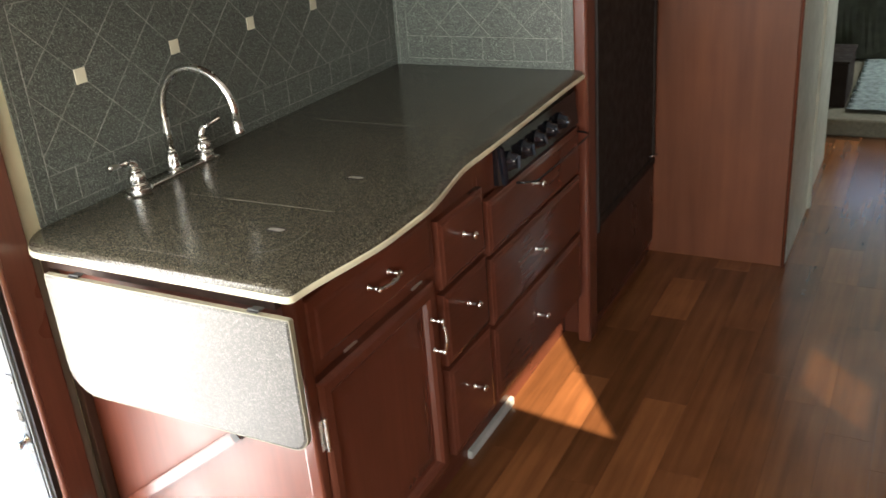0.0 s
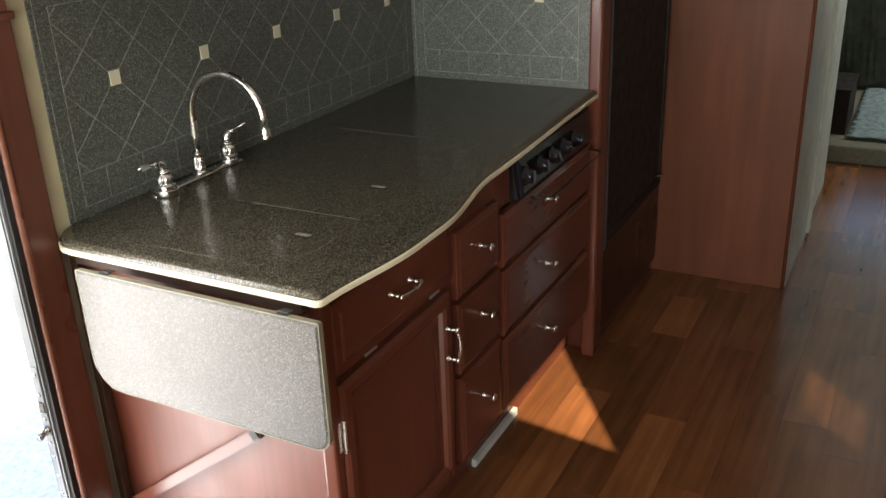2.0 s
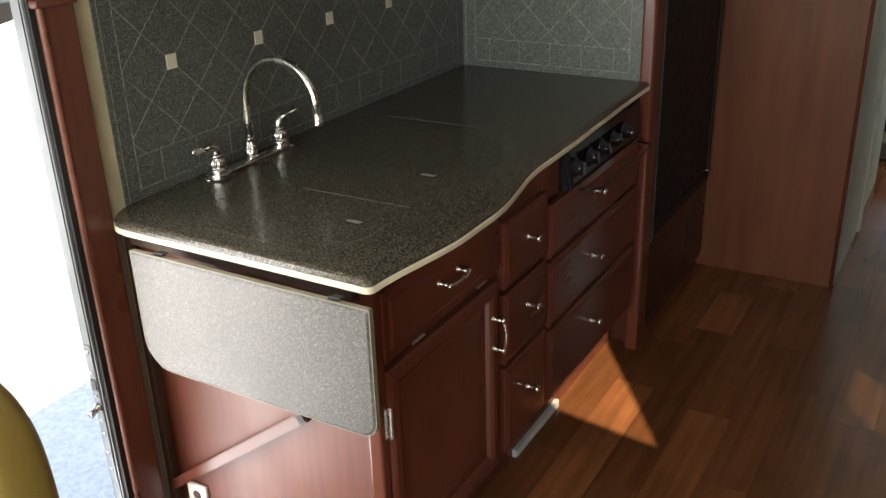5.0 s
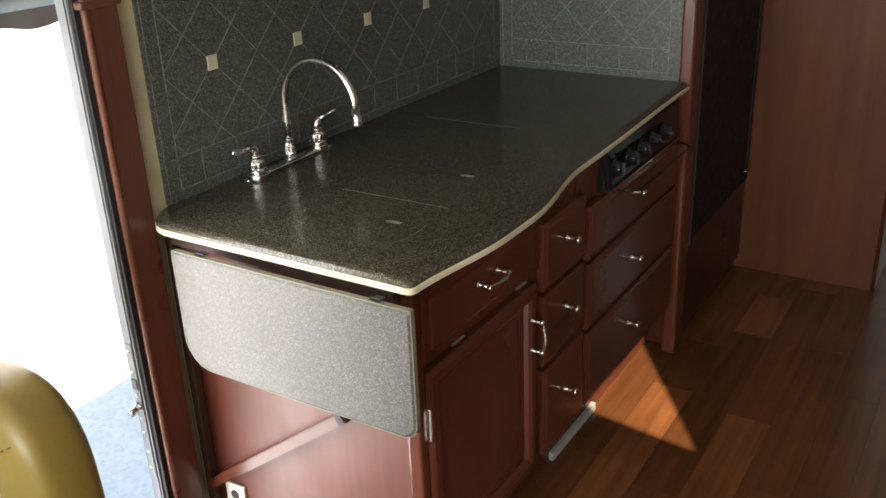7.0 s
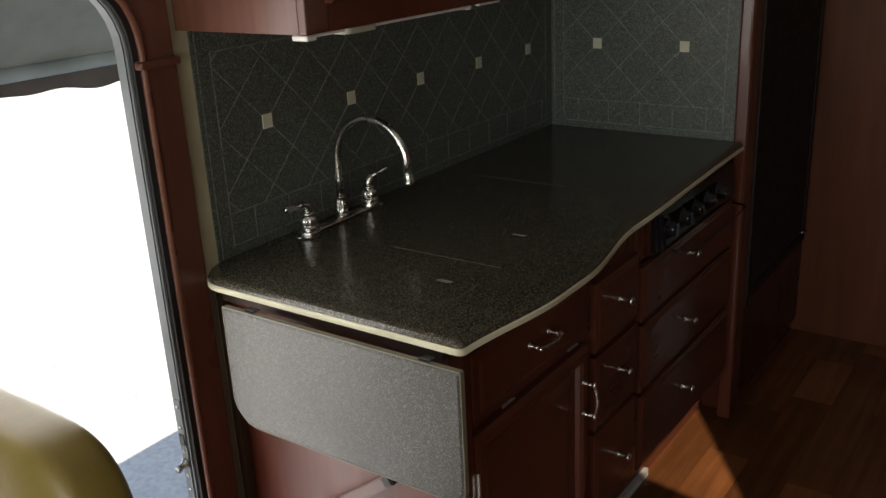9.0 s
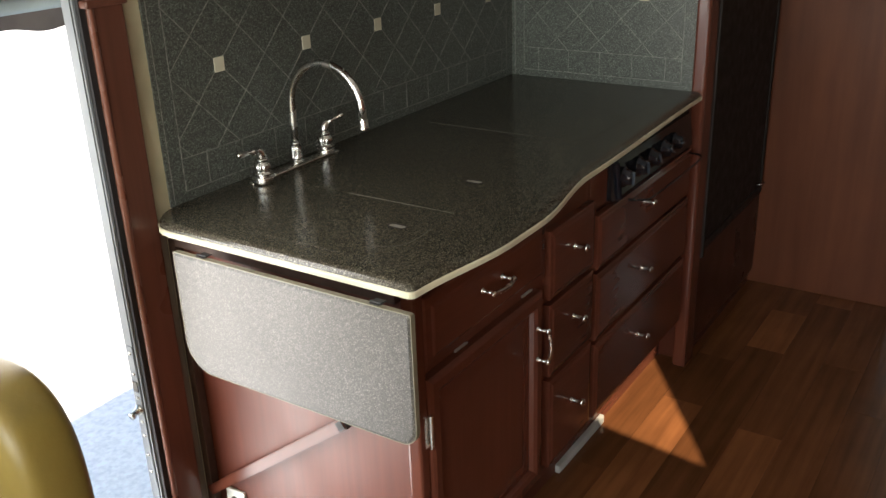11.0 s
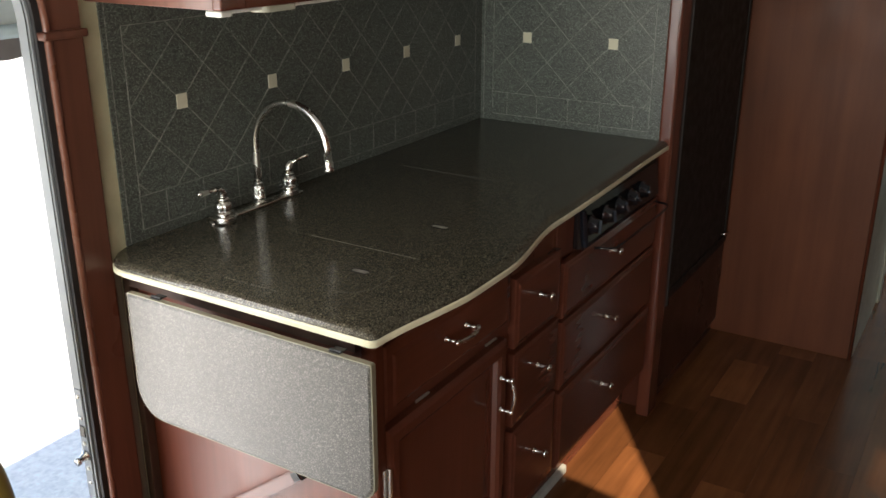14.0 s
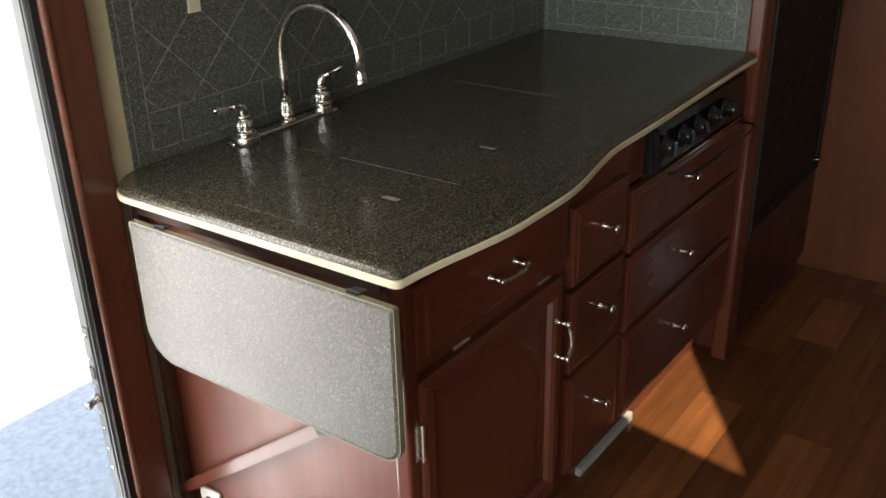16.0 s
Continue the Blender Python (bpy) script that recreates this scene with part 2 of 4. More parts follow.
def prism(bm, pts, axis, lo, hi):
    """A flat outline, pushed along an axis (0, 1, 2) from lo to hi."""
    def place(p, h):
        q = list(p)
        q.insert(axis, h)
        return q
    return loft(bm, [[place(p, lo) for p in pts], [place(p, hi) for p in pts]])


def tube(bm, path, r, n=12):
    """A round tube along a path; r is one radius or one for each point."""
    path = [Vector(p) for p in path]
    rs = r if hasattr(r, "__len__") else [r] * len(path)
    rings, side = [], None
    for i, p in enumerate(path):
        d = (path[min(i + 1, len(path) - 1)] - path[max(i - 1, 0)]).normalized()
        if side is None:
            side = d.orthogonal().normalized()
        side = (side - d * side.dot(d)).normalized()
        up = d.cross(side)
        rings.append([p + rs[i] * (math.cos(a) * side + math.sin(a) * up) for a in (2 * math.pi * k / n for k in range(n))])
    return loft(bm, rings)


def lathe(bm, at, profile, n=20):
    """A turned shape round z; profile rows are radius, height."""
    x, y, z = at
    return loft(bm, [[(x + r * math.cos(a), y + r * math.sin(a), z + h) for a in (2 * math.pi * k / n for k in range(n))] for r, h in profile])


def smooth_curve(knots, x):
    """A monotone glide through knots of x, y."""
    for (a, ya), (b, yb) in zip(knots, knots[1:]):
        if x <= b:
            u = max(0.0, (x - a) / (b - a))
            return ya + (yb - ya) * (u * u * (3 - 2 * u))
    return knots[-1][1]


def round_rect(x0, x1, z0, z1, r, n=6, radii=None):
    """Outline with rounded corners: lower left, lower right, upper right, upper left."""
    rr = radii or (r, r, r, r)
    out = []
    for (cx, cz, a0), q in zip(((x0, z0, 180), (x1, z0, 270), (x1, z1, 0), (x0, z1, 90)), rr):
        sx, sz = (1 if cx == x0 else -1), (1 if cz == z0 else -1)
        for k in range(n + 1):
            a = radians(a0 + 90 * k / n)
            out.append((cx + sx * q + q * math.cos(a), cz + sz * q + q * math.sin(a)))
    return out


def ring_prism(bm, outer, inner, axis, lo, hi):
    """A frame between two outlines of equal length."""
    def place(p, h):
        q = list(p)
        q.insert(axis, h)
        return bm.verts.new(q)
    n = len(outer)
    ao, ai, bo, bi = [[place(p, h) for p in pts] for pts, h in ((outer, lo), (inner, lo), (outer, hi), (inner, hi))]
    for i in range(n):
        j = (i + 1) % n
        for q in ((ao[i], ao[j], ai[j], ai[i]), (bo[i], bi[i], bi[j], bo[j]), (ao[i], bo[i], bo[j], ao[j]), (ai[i], ai[j], bi[j], bi[i])):
            bm.faces.new(q)
    return bm


# ---- structure ----
def structure(name, bm, material, label):
    return tagged(part(name, bm, material), label, kind="structure")


W_OUT, WEST, EAST, SOUTH, CZ = 0.04, -3.05, 5.6, -2.35, 2.08
DX0, DX1, DZ0, DZ1, DR = -0.72, -0.050, -0.30, 1.47, 0.14
# outer wall with the rounded entry door opening
bm = B()
hole = round_rect(DX0, DX1, DZ0, DZ1, DR, 8)
big = []
for hx, hz in hole:
    k = max(abs((hx - (DX0 + DX1) / 2) / 0.5), abs((hz - 0.6) / 1.2))
    big.append(((DX0 + DX1) / 2 + (hx - (DX0 + DX1) / 2) / k, 0.6 + (hz - 0.6) / k))
ring_prism(bm, big, hole, 1, 0.0, W_OUT)
structure("wall_door", bm, WALLC, "cream vinyl outer wall round the entry door")
xa, xb = (DX0 + DX1) / 2 - 0.5, (DX0 + DX1) / 2 + 0.5
bm = B()
box(bm, WEST, xa, 0, W_OUT, -0.6, CZ)
box(bm, xb, EAST, 0, W_OUT, -0.6, CZ)
box(bm, xa, xb, 0, W_OUT, 1.8, CZ)
structure("wall_north", bm, WALLC, "cream vinyl outer wall behind the galley")
bm = B()
# unseen openings, added and sized for fill lamps and sun patches on the floor
south_openings = ((-2.6, -1.6, 1.1, 1.8), (1.20, 1.35, 1.14, 1.385), (4.2, 5.2, 1.1, 1.8), (0.22, 0.50, 1.45, 1.80), (1.95, 2.20, 1.05, 1.33))
south_openings = tuple(sorted(south_openings))
cuts = [WEST] + [x for w in south_openings for x in w[:2]] + [EAST]
for a, b in zip(cuts[0::2], cuts[1::2]):
    box(bm, a, b, SOUTH - 0.06, SOUTH, -0.6, CZ)
for a, b, lo, hi in south_openings:
    box(bm, a, b, SOUTH - 0.06, SOUTH, -0.6, lo)
    box(bm, a, b, SOUTH - 0.06, SOUTH, hi, CZ)
structure("wall_south", bm, PANEL, "unseen outer wall, dark veneer for reflections, with added openings")
for k, (a, b, lo, hi) in enumerate(south_openings):
    bm = box(B(), a, b, SOUTH - 0.034, SOUTH - 0.030, lo, hi)
    structure("window_%d" % (k + 1), bm, DARKGLASS if hi == 1.80 else GLASS, "tinted pane in an added side opening")
bm = B()
box(bm, WEST - 0.06, WEST, SOUTH, 0, -0.6, 0.85)
box(bm, WEST - 0.06, WEST, SOUTH, 0, 1.85, CZ)
box(bm, WEST - 0.06, WEST, SOUTH, -2.2, 0.85, 1.85)
box(bm, WEST - 0.06, WEST, -0.15, 0, 0.85, 1.85)
structure("wall_west", bm, WALLC, "cream front wall with the windshield opening")
bm = B()
box(bm, EAST, EAST + 0.06, SOUTH, -1.75, -0.6, CZ)
box(bm, EAST, EAST + 0.06, -0.95, 0, -0.6, CZ)
# opening added for the unseen lamp that gives the floor its sheen
box(bm, EAST, EAST + 0.06, -1.75, -0.95, -0.6, 0.77)
box(bm, EAST, EAST + 0.06, -1.75, -0.95, 1.09, CZ)
structure("wall_east", bm, HALLC, "pale end wall of the bedroom")
# ceiling with an unseen opening, added and shaped to throw the sun patch
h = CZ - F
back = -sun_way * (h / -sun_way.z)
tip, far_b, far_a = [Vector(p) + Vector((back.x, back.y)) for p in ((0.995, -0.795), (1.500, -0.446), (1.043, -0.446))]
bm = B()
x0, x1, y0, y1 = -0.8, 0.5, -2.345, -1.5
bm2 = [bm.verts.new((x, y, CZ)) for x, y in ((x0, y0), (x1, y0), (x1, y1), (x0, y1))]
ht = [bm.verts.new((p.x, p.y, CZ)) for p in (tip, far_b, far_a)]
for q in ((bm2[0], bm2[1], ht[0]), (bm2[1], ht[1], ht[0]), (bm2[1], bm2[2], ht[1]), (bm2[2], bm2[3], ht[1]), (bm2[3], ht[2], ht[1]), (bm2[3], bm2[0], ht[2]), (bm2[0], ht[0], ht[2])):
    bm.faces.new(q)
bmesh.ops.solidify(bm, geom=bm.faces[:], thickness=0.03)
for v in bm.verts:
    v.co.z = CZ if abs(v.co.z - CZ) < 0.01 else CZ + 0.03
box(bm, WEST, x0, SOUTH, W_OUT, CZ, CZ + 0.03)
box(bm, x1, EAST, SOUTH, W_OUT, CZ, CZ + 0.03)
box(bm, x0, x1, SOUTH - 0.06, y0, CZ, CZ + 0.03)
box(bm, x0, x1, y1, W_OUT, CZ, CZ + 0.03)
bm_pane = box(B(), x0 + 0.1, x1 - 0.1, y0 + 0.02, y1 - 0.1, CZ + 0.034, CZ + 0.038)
structure("window_6", bm_pane, GLASS, "tinted pane over the added sun opening")
structure("ceiling", bm, CEIL, "white ceiling with an added opening for the sun patch")

# floor base, step well
bm = B()
box(bm, WEST, -0.76, SOUTH, 0, F - 0.06, F - 0.006)
box(bm, -0.03, EAST, SOUTH, 0, F - 0.06, F - 0.006)
box(bm, -0.76, -0.03, SOUTH, -0.55, F - 0.06, F - 0.006)
floor = structure("floor", bm, DARKWOOD, "glossy reddish-brown wood plank floor")
bm = B()
box(bm, -0.78, -0.03, -0.57, 0.0, -0.33, -0.30)
box(bm, -0.78, -0.03, -0.57, -0.53, -0.30, F - 0.061)
box(bm, -0.78, -0.76, -0.53, 0, -0.30, F - 0.061)
box(bm, -0.05, -0.03, -0.53, 0, -0.30, F - 0.061)
structure("step_well", bm, CARPET, "carpeted entry step well inside the door")

# pantry end panel and hall walls
PX = 2.19
bm = B()
box(bm, PX, PX + 0.03, -1.035, 0, F, CZ, 0.003)
pantry = structure("wall_pantry", bm, PANTRY, "tall cherry veneer pantry end panel")
bm = B()
tube(bm, [(PX - 0.003, -1.036, F), (PX - 0.003, -1.036, CZ)], 0.0065, 10)
part("corner_bead", bm, CHERRY, pantry, "dark cherry corner bead", True)
bm = B()
box(bm, PX + 0.03, 2.78, -1.040, -1.0, F, CZ)
box(bm, 2.80, 3.42, -1.030, -0.99, F, CZ, 0.004)
hall = structure("wall_hall", bm, HALLC, "pale grey-green hall wall beside the pantry")
bm = B()
box(bm, 2.77, 2.81, -1.052, -1.02, F, CZ, 0.006)
part("door_casing", bm, HALLC, hall, "pale door casing")
bm = B()
box(bm, 3.40, 3.44, -1.0, 0, F, CZ)
# unseen piece, added to keep the bedroom lamp off the drawers
box(bm, 3.40, 3.44, SOUTH, -1.62, F, CZ)
structure("wall_bedroom", bm, HALLC, "pale bedroom partition with an unseen piece added to block lamp light")

# ---- entry door frame ----
frame_ob = thing("door_frame", (DX1, 0, DZ0), "grey aluminium entry door frame with rounded corners and black seal", "door frame", kind="structure")


def offset_ring(d, n=8):
    return round_rect(DX0 - d, DX1 + d, DZ0 - d, DZ1 + d, DR + d, n)


bm = ring_prism(B(), offset_ring(-0.001), offset_ring(-0.011), 1, -0.003, 0.026)
part("jamb", bm, STEEL, frame_ob, "brushed grey aluminium jamb")
bm = ring_prism(B(), offset_ring(0.007), offset_ring(-0.0065), 1, -0.012, -0.003)
part("seal", bm, RUBBER, frame_ob, "black rubber seal")
bm = ring_prism(B(), offset_ring(-0.0112), offset_ring(-0.0126), 1, 0.001, 0.0025)
part("seal_bead", bm, RUBBER, frame_ob)
# strike hardware on the reveal
bm = box(B(), DX1 - 0.0130, DX1 - 0.011, 0.0045, 0.0225, 0.36, 0.67, 0.0008)
strike = part("strike_plate", bm, STEEL, frame_ob, "aluminium strike plate with screws")
bm = box(B(), DX1 - 0.0150, DX1 - 0.0128, 0.0065, 0.0205, 0.571, 0.594, 0.0008)
part("latch_socket", bm, BLACK, strike, "black square latch socket")
bm = tube(B(), [(DX1 - 0.012, 0.0135, 0.531), (DX1 - 0.017, 0.0135, 0.531), (DX1 - 0.018, 0.0135, 0.531), (DX1 - 0.029, 0.0135, 0.527), (DX1 - 0.030, 0.0135, 0.527), (DX1 - 0.036, 0.0135, 0.526)], [0.0105, 0.0105, 0.0060, 0.0060, 0.0080, 0.0080], 14)
part("strike_pin", bm, CHROME, strike, "shiny strike pin", True)
for z in (0.385, 0.425, 0.470, 0.502, 0.556, 0.610, 0.655):
    bm = lathe(B(), (0, 0, 0), [(0.0045, 0), (0.0045, 0.001), (0.002, 0.002)], 10)
    bmesh.ops.transform(bm, matrix=pose(DX1 - 0.0130, 0.0135, z, 0, -90, 0), verts=bm.verts)
    part("screw", bm, WHITE if z in (0.502, 0.556) else CHROME, strike, "", True)

# cherry door trim: half-round bead, pilaster, cap
trim = thing("door_trim", (0, 0, F), "cherry wood trim round the entry door with a small capital", "door trim", kind="structure")
bm = B()
n_arc = 9
arc = [(DX1 + 0.011, -0.015, F)] + [(DX1 + 0.011, -0.015, z) for z in (0.5, 1.0)] + [
    (DX1 - DR + (DR + 0.011) * math.cos(radians(90 * k / n_arc)), -0.015, DZ1 - DR + (DR + 0.011) * math.sin(radians(90 * k / n_arc))) for k in range(n_arc + 1)] + [(DX0 + DR, -0.015, DZ1 + 0.011)]
tube(bm, arc, 0.0065, 12)
part("bead", bm, BEAD, trim, "rounded cherry bead, lightened for its highlight and wear", True)
# strip of wall below the worktop, its shade put into a greyer colour
bm = box(B(), 0.0275, 0.0515, -0.004, -0.0005, F, 0.884, 0.001)
part("lower_shaded_strip", bm, STRIP, trim, "wall strip below the worktop, greyed for shade")
bm = box(B(), DX1 + 0.016, 0.027, -0.018, -0.001, F, 1.297, 0.003)
part("pilaster", bm, TRIM, trim)
bm = prism(B(), [(DX1 + 0.016, 1.311), (0.027, 1.311), (0.027, CZ), (DX0 - 0.05, CZ), (DX0 - 0.05, DZ1 + 0.016), (DX0 + DR, DZ1 + 0.016)] + [
    (DX1 - DR + (DR + 0.016) * math.cos(radians(90 - 90 * k / 8)), DZ1 - DR + (DR + 0.016) * math.sin(radians(90 - 90 * k / 8))) for k in range(9)], 1, -0.014, -0.001)
part("header_board", bm, TRIM, trim)
bm = box(B(), DX1 - 0.005, 0.030, -0.030, -0.001, 1.297, 1.311, 0.005, 3)
part("capital", bm, TRIM, trim, "small cherry cap moulding")

# ---- outside ----
bm = box(B(), -60, 60, -60, 60, -0.90, -0.70)
tagged(part("ground", bm, GROUND), "asphalt ground outside the door, whitened for sun glare", "ground", kind="structure")
# flat grey strip that stands in for a shadow line on the ground
bm = prism(B(), [(1.388, 3.45), (1.432, 3.45), (1.440, 2.40), (1.396, 2.40)], 2, -0.702, -0.694)
tagged(part("ground_shadow_strip", bm, SHADOW_GREY), "grey strip painted as a shadow line on the ground", "pavement", kind="structure")
awning = thing("awning", (0.6, 0.06, 1.80), "half-rolled grey patio awning with pale roller bar and dark valance", "awning")
AX0, AX1, AY, AZ0 = -1.10, 2.10, 0.62, 1.234
bm = loft(B(), [[(AX0, 0.06, 1.80 + d), (AX1, 0.06, 1.80 + d), (AX1, AY - 0.004, AZ0 + 0.014 + d), (AX0, AY - 0.004, AZ0 + 0.014 + d)] for d in (0.0, 0.003)])
part("canopy", bm, FABRIC, awning, "grey awning fabric")
bm = tube(B(), [(AX0, AY, AZ0), (AX1, AY, AZ0)], 0.017, 16)
part("roller_bar", bm, BAR, awning, "pale blue-white roller bar", True)
bm = B()
xs = [AX0 + 0.02 * k for k in range(161)]
top = [(x, AY + 0.010, AZ0 - 0.012) for x in xs]
low = [(x, AY + 0.013, AZ0 - 0.056 + 0.007 * math.sin(x * 14) + 0.004 * math.sin(x * 36)) for x in xs]
loft(bm, [top, low, [(a, b + 0.004, c) for a, b, c in low], [(a, b + 0.004, c) for a, b, c in top]], closed=False, caps=False)
part("valance", bm, DARKFAB, awning, "dark wavy valance")
for x in (AX0 + 0.04, AX1 - 0.04):
    bm = tube(B(), [(x, 0.05, 0.9), (x, AY - 0.01, AZ0)], 0.012, 8)
    part("arm", bm, STEEL, awning, "", True)

# ---- galley ----
CT, EDGE_T, EDGE_B = 0.91, 0.8985, 0.8865
FRONT = [(0.0, 0.615), (0.26, 0.644), (0.36, 0.644), (0.66, 0.604), (1.402, 0.586)]


def front(x):
    return -smooth_curve(FRONT, x)


def counter_outline(grow=0.0, r=0.012):
    """Outline of the wavy worktop seen from above; grow pushes the end and the front out."""
    pts = [(1.402, -0.004), (0.070 - grow, -0.004)]
    pts += [(-grow + 0.070 - 0.070 * math.sin(radians(a)), -0.074 + 0.070 * math.cos(radians(a))) for a in (15, 30, 45, 60, 75, 90)]
    y0 = front(0.0) - grow
    pts += [(-grow + r - r * math.cos(radians(a)), y0 + r - r * math.sin(radians(a))) for a in (0, 22, 45, 68)]
    pts += [(x, front(x) - grow) for x in [r + (1.402 - r) * k / 60 for k in range(61)]]
    return pts


worktop = thing("worktop", (0.7, -0.3, EDGE_B), "dark speckled laminate worktop with wavy front and cream edge band", "worktop")
bm = B()
rings = []
for g, z in ((-0.003, EDGE_T), (-0.003, EDGE_T + 0.001), (-0.0042, EDGE_T + 0.0045), (-0.0075, EDGE_T + 0.0083), (-0.012, EDGE_T + 0.0105), (-0.018, CT)):
    rings.append([(x, y, z) for x, y in counter_outline(g)])
loft(bm, rings)
part("top", bm, TOP, worktop, "dark speckled laminate top")
bm = loft(B(), [[(x, y, z) for x, y in counter_outline(g)] for g, z in ((-0.003, EDGE_B), (0.0, EDGE_B + 0.002), (0.0, EDGE_T - 0.002), (-0.002, EDGE_T))])
part("edge_band", bm, CREAM, worktop, "cream edge band")


def cover(name, outline, label, at):
    ob = thing(name, (*at, CT), label, name.replace("_", " "), "inset covers in the worktop")
    inner = [(at[0] + (x - at[0]) * 0.996, at[1] + (y - at[1]) * 0.996) for x, y in outline]
    bm = loft(B(), [[(x, y, CT - 0.003) for x, y in outline], [(x, y, CT + 0.0004) for x, y in outline], [(x, y, CT + 0.0007) for x, y in inner]])
    part("lid", bm, TOP, ob)
    return ob


def seam(ob, a, b, w=0.0012, material=SEAM):
    d = (Vector(b) - Vector(a)).normalized()
    s = Vector((-d.y, d.x)) * w / 2
    bm = prism(B(), [tuple(Vector(p) + q) for p, q in ((a, s), (b, s), (b, -s), (a, -s))], 2, CT + 0.0002, CT + 0.0011)
    part("seam", bm, material, ob, "pale worn seam")


left = cover("sink_cover", round_rect(0.055, 0.297, -0.512, -0.135, 0.02, 6, (0.085, 0.012, 0.012, 0.085)), "speckled laminate sink cover with an oval finger hole", (0.176, -0.32))
right = cover("sink_cover", round_rect(0.300, 0.560, -0.512, -0.135, 0.02, 6, (0.012, 0.085, 0.085, 0.012)), "speckled laminate sink cover with an oval finger hole", (0.43, -0.32))
stove = cover("stove_cover", round_rect(0.817, 1.345, -0.515, -0.085, 0.02), "speckled laminate cover over the cooktop", (1.08, -0.30))
seam(left, (0.2985, -0.500), (0.2985, -0.255), 0.0010)
seam(stove, (0.816, -0.385), (0.816, -0.12), 0.0009, FAINT)
arc = [(0.155 + 0.052 * math.cos(radians(a)), -0.458 + 0.052 * math.sin(radians(a))) for a in range(190, 271, 8)] + [(0.180, -0.5095), (0.214, -0.506)]
for a, b in zip(arc, arc[1:]):
    seam(left, a, b, 0.0008, FAINT)
for ob, (x, y) in ((left, (0.196, -0.447)), (right, (0.469, -0.438))):
    bm = ring_prism(B(), round_rect(x - 0.0092, x + 0.0092, y - 0.0195, y + 0.0195, 0.0088), round_rect(x - 0.007, x + 0.007, y - 0.017, y + 0.017, 0.0068), 2, CT + 0.0004, CT + 0.0022)
    part("finger_hole_rim", bm, FRIDGE, ob, "dark rim of the finger hole")
    bm = prism(B(), round_rect(x - 0.0072, x + 0.0072, y - 0.0172, y + 0.0172, 0.0069), 2, CT + 0.0002, CT + 0.0010)
    part("finger_hole", bm, HOLE_RIM, ob, "mottled grey floor of the finger hole")


# backsplash: panel, routed lines, inserts
def splash(name, label, width, border, first, step, count, z_sq, place, y_end):
    """A panel in the plane of u (along) and z; place turns (u, out, z) into the world."""
    ob = thing(name, place(width / 2, 0, CT), label, "backsplash", kind="structure")
    bm = box(B(), 0, width, 0.0, 0.004, CT - 0.001, 1.352)
    for v in bm.verts:
        v.co = Vector(place(*v.co))
    part("panel", bm, SPLASH, ob, "dark speckled laminate panel")
    bm = B()
    w = 0.0008
    U0, U1, Z0, Z1, ZR = border, y_end, 0.994, 1.304, 0.930

    def line(u0, z0, u1, z1):
        d = Vector((u1 - u0, z1 - z0))
        if d.length < 0.004:
            return
        s = Vector((-d.y, d.x)).normalized() * w
        q = [(u0 + s.x, z0 + s.y), (u1 + s.x, z1 + s.y), (u1 - s.x, z1 - s.y), (u0 - s.x, z0 - s.y)]
        loft(bm, [[place(u, 0.0042, z) for u, z in q], [place(u, 0.0047, z) for u, z in q]])

    half = step / 2
    for sgn in (1, -1):
        for k in range(-16, 30):
            c = first + half * k          # where this line meets the row of inserts
            seg = []
            for z in (Z0, Z1):
                seg.append((c + sgn * (z - z_sq), z))
            (ua, za), (ub, zb) = seg
            lo, hi = 0.0, 1.0
            for lim, s in ((U0, 1), (U1, -1)):
                den = (ub - ua) * s
                t = (lim - ua) / (ub - ua)
                if den > 0:
                    lo = max(lo, t)
                else:
                    hi = min(hi, t)
            if hi - lo > 0.02:
                line(ua + (ub - ua) * lo, za + (zb - za) * lo, ua + (ub - ua) * hi, za + (zb - za) * hi)
    line(0.010, CT + 0.002, 0.010, 1.350)
    line(U0, ZR, U0, Z1)
    line(U1, ZR, U1, Z1)
    line(U0, Z1, U1, Z1)
    line(U0, Z0, U1, Z0)
    line(U0, ZR, U1, ZR)
    for k in range(1, 40):
        u = first + 0.0965 * (k - 1) - 0.06
        if U0 < u < U1:
            line(u, ZR, u, Z0)
    part("routed_lines", bm, GROUT, ob, "pale lines in a diamond pattern", kind="stuff")
    for k in range(count):
        u = first + step * k
        bm = box(B(), u - 0.0135, u + 0.0135, 0.0040, 0.0062, z_sq - 0.0145, z_sq + 0.0145, 0.0010, 1)
        for v in bm.verts:
            v.co = Vector(place(*v.co))
        part("insert_tile", bm, INSERT, ob, "small cream square insert")
    return ob


splash("backsplash_north", "dark speckled laminate backsplash with pale diamond lines", 1.326, 0.0415, 0.1645, 0.2558, 5, 1.153, lambda u, o, z: (0.0735 + u, -o, z), 1.29)
splash("backsplash_east", "dark speckled laminate backsplash with pale diamond lines", 0.552, 0.040, 0.148, 0.2575, 2, 1.156, lambda u, o, z: (1.402 - o, -0.005 - u, z), 0.520)


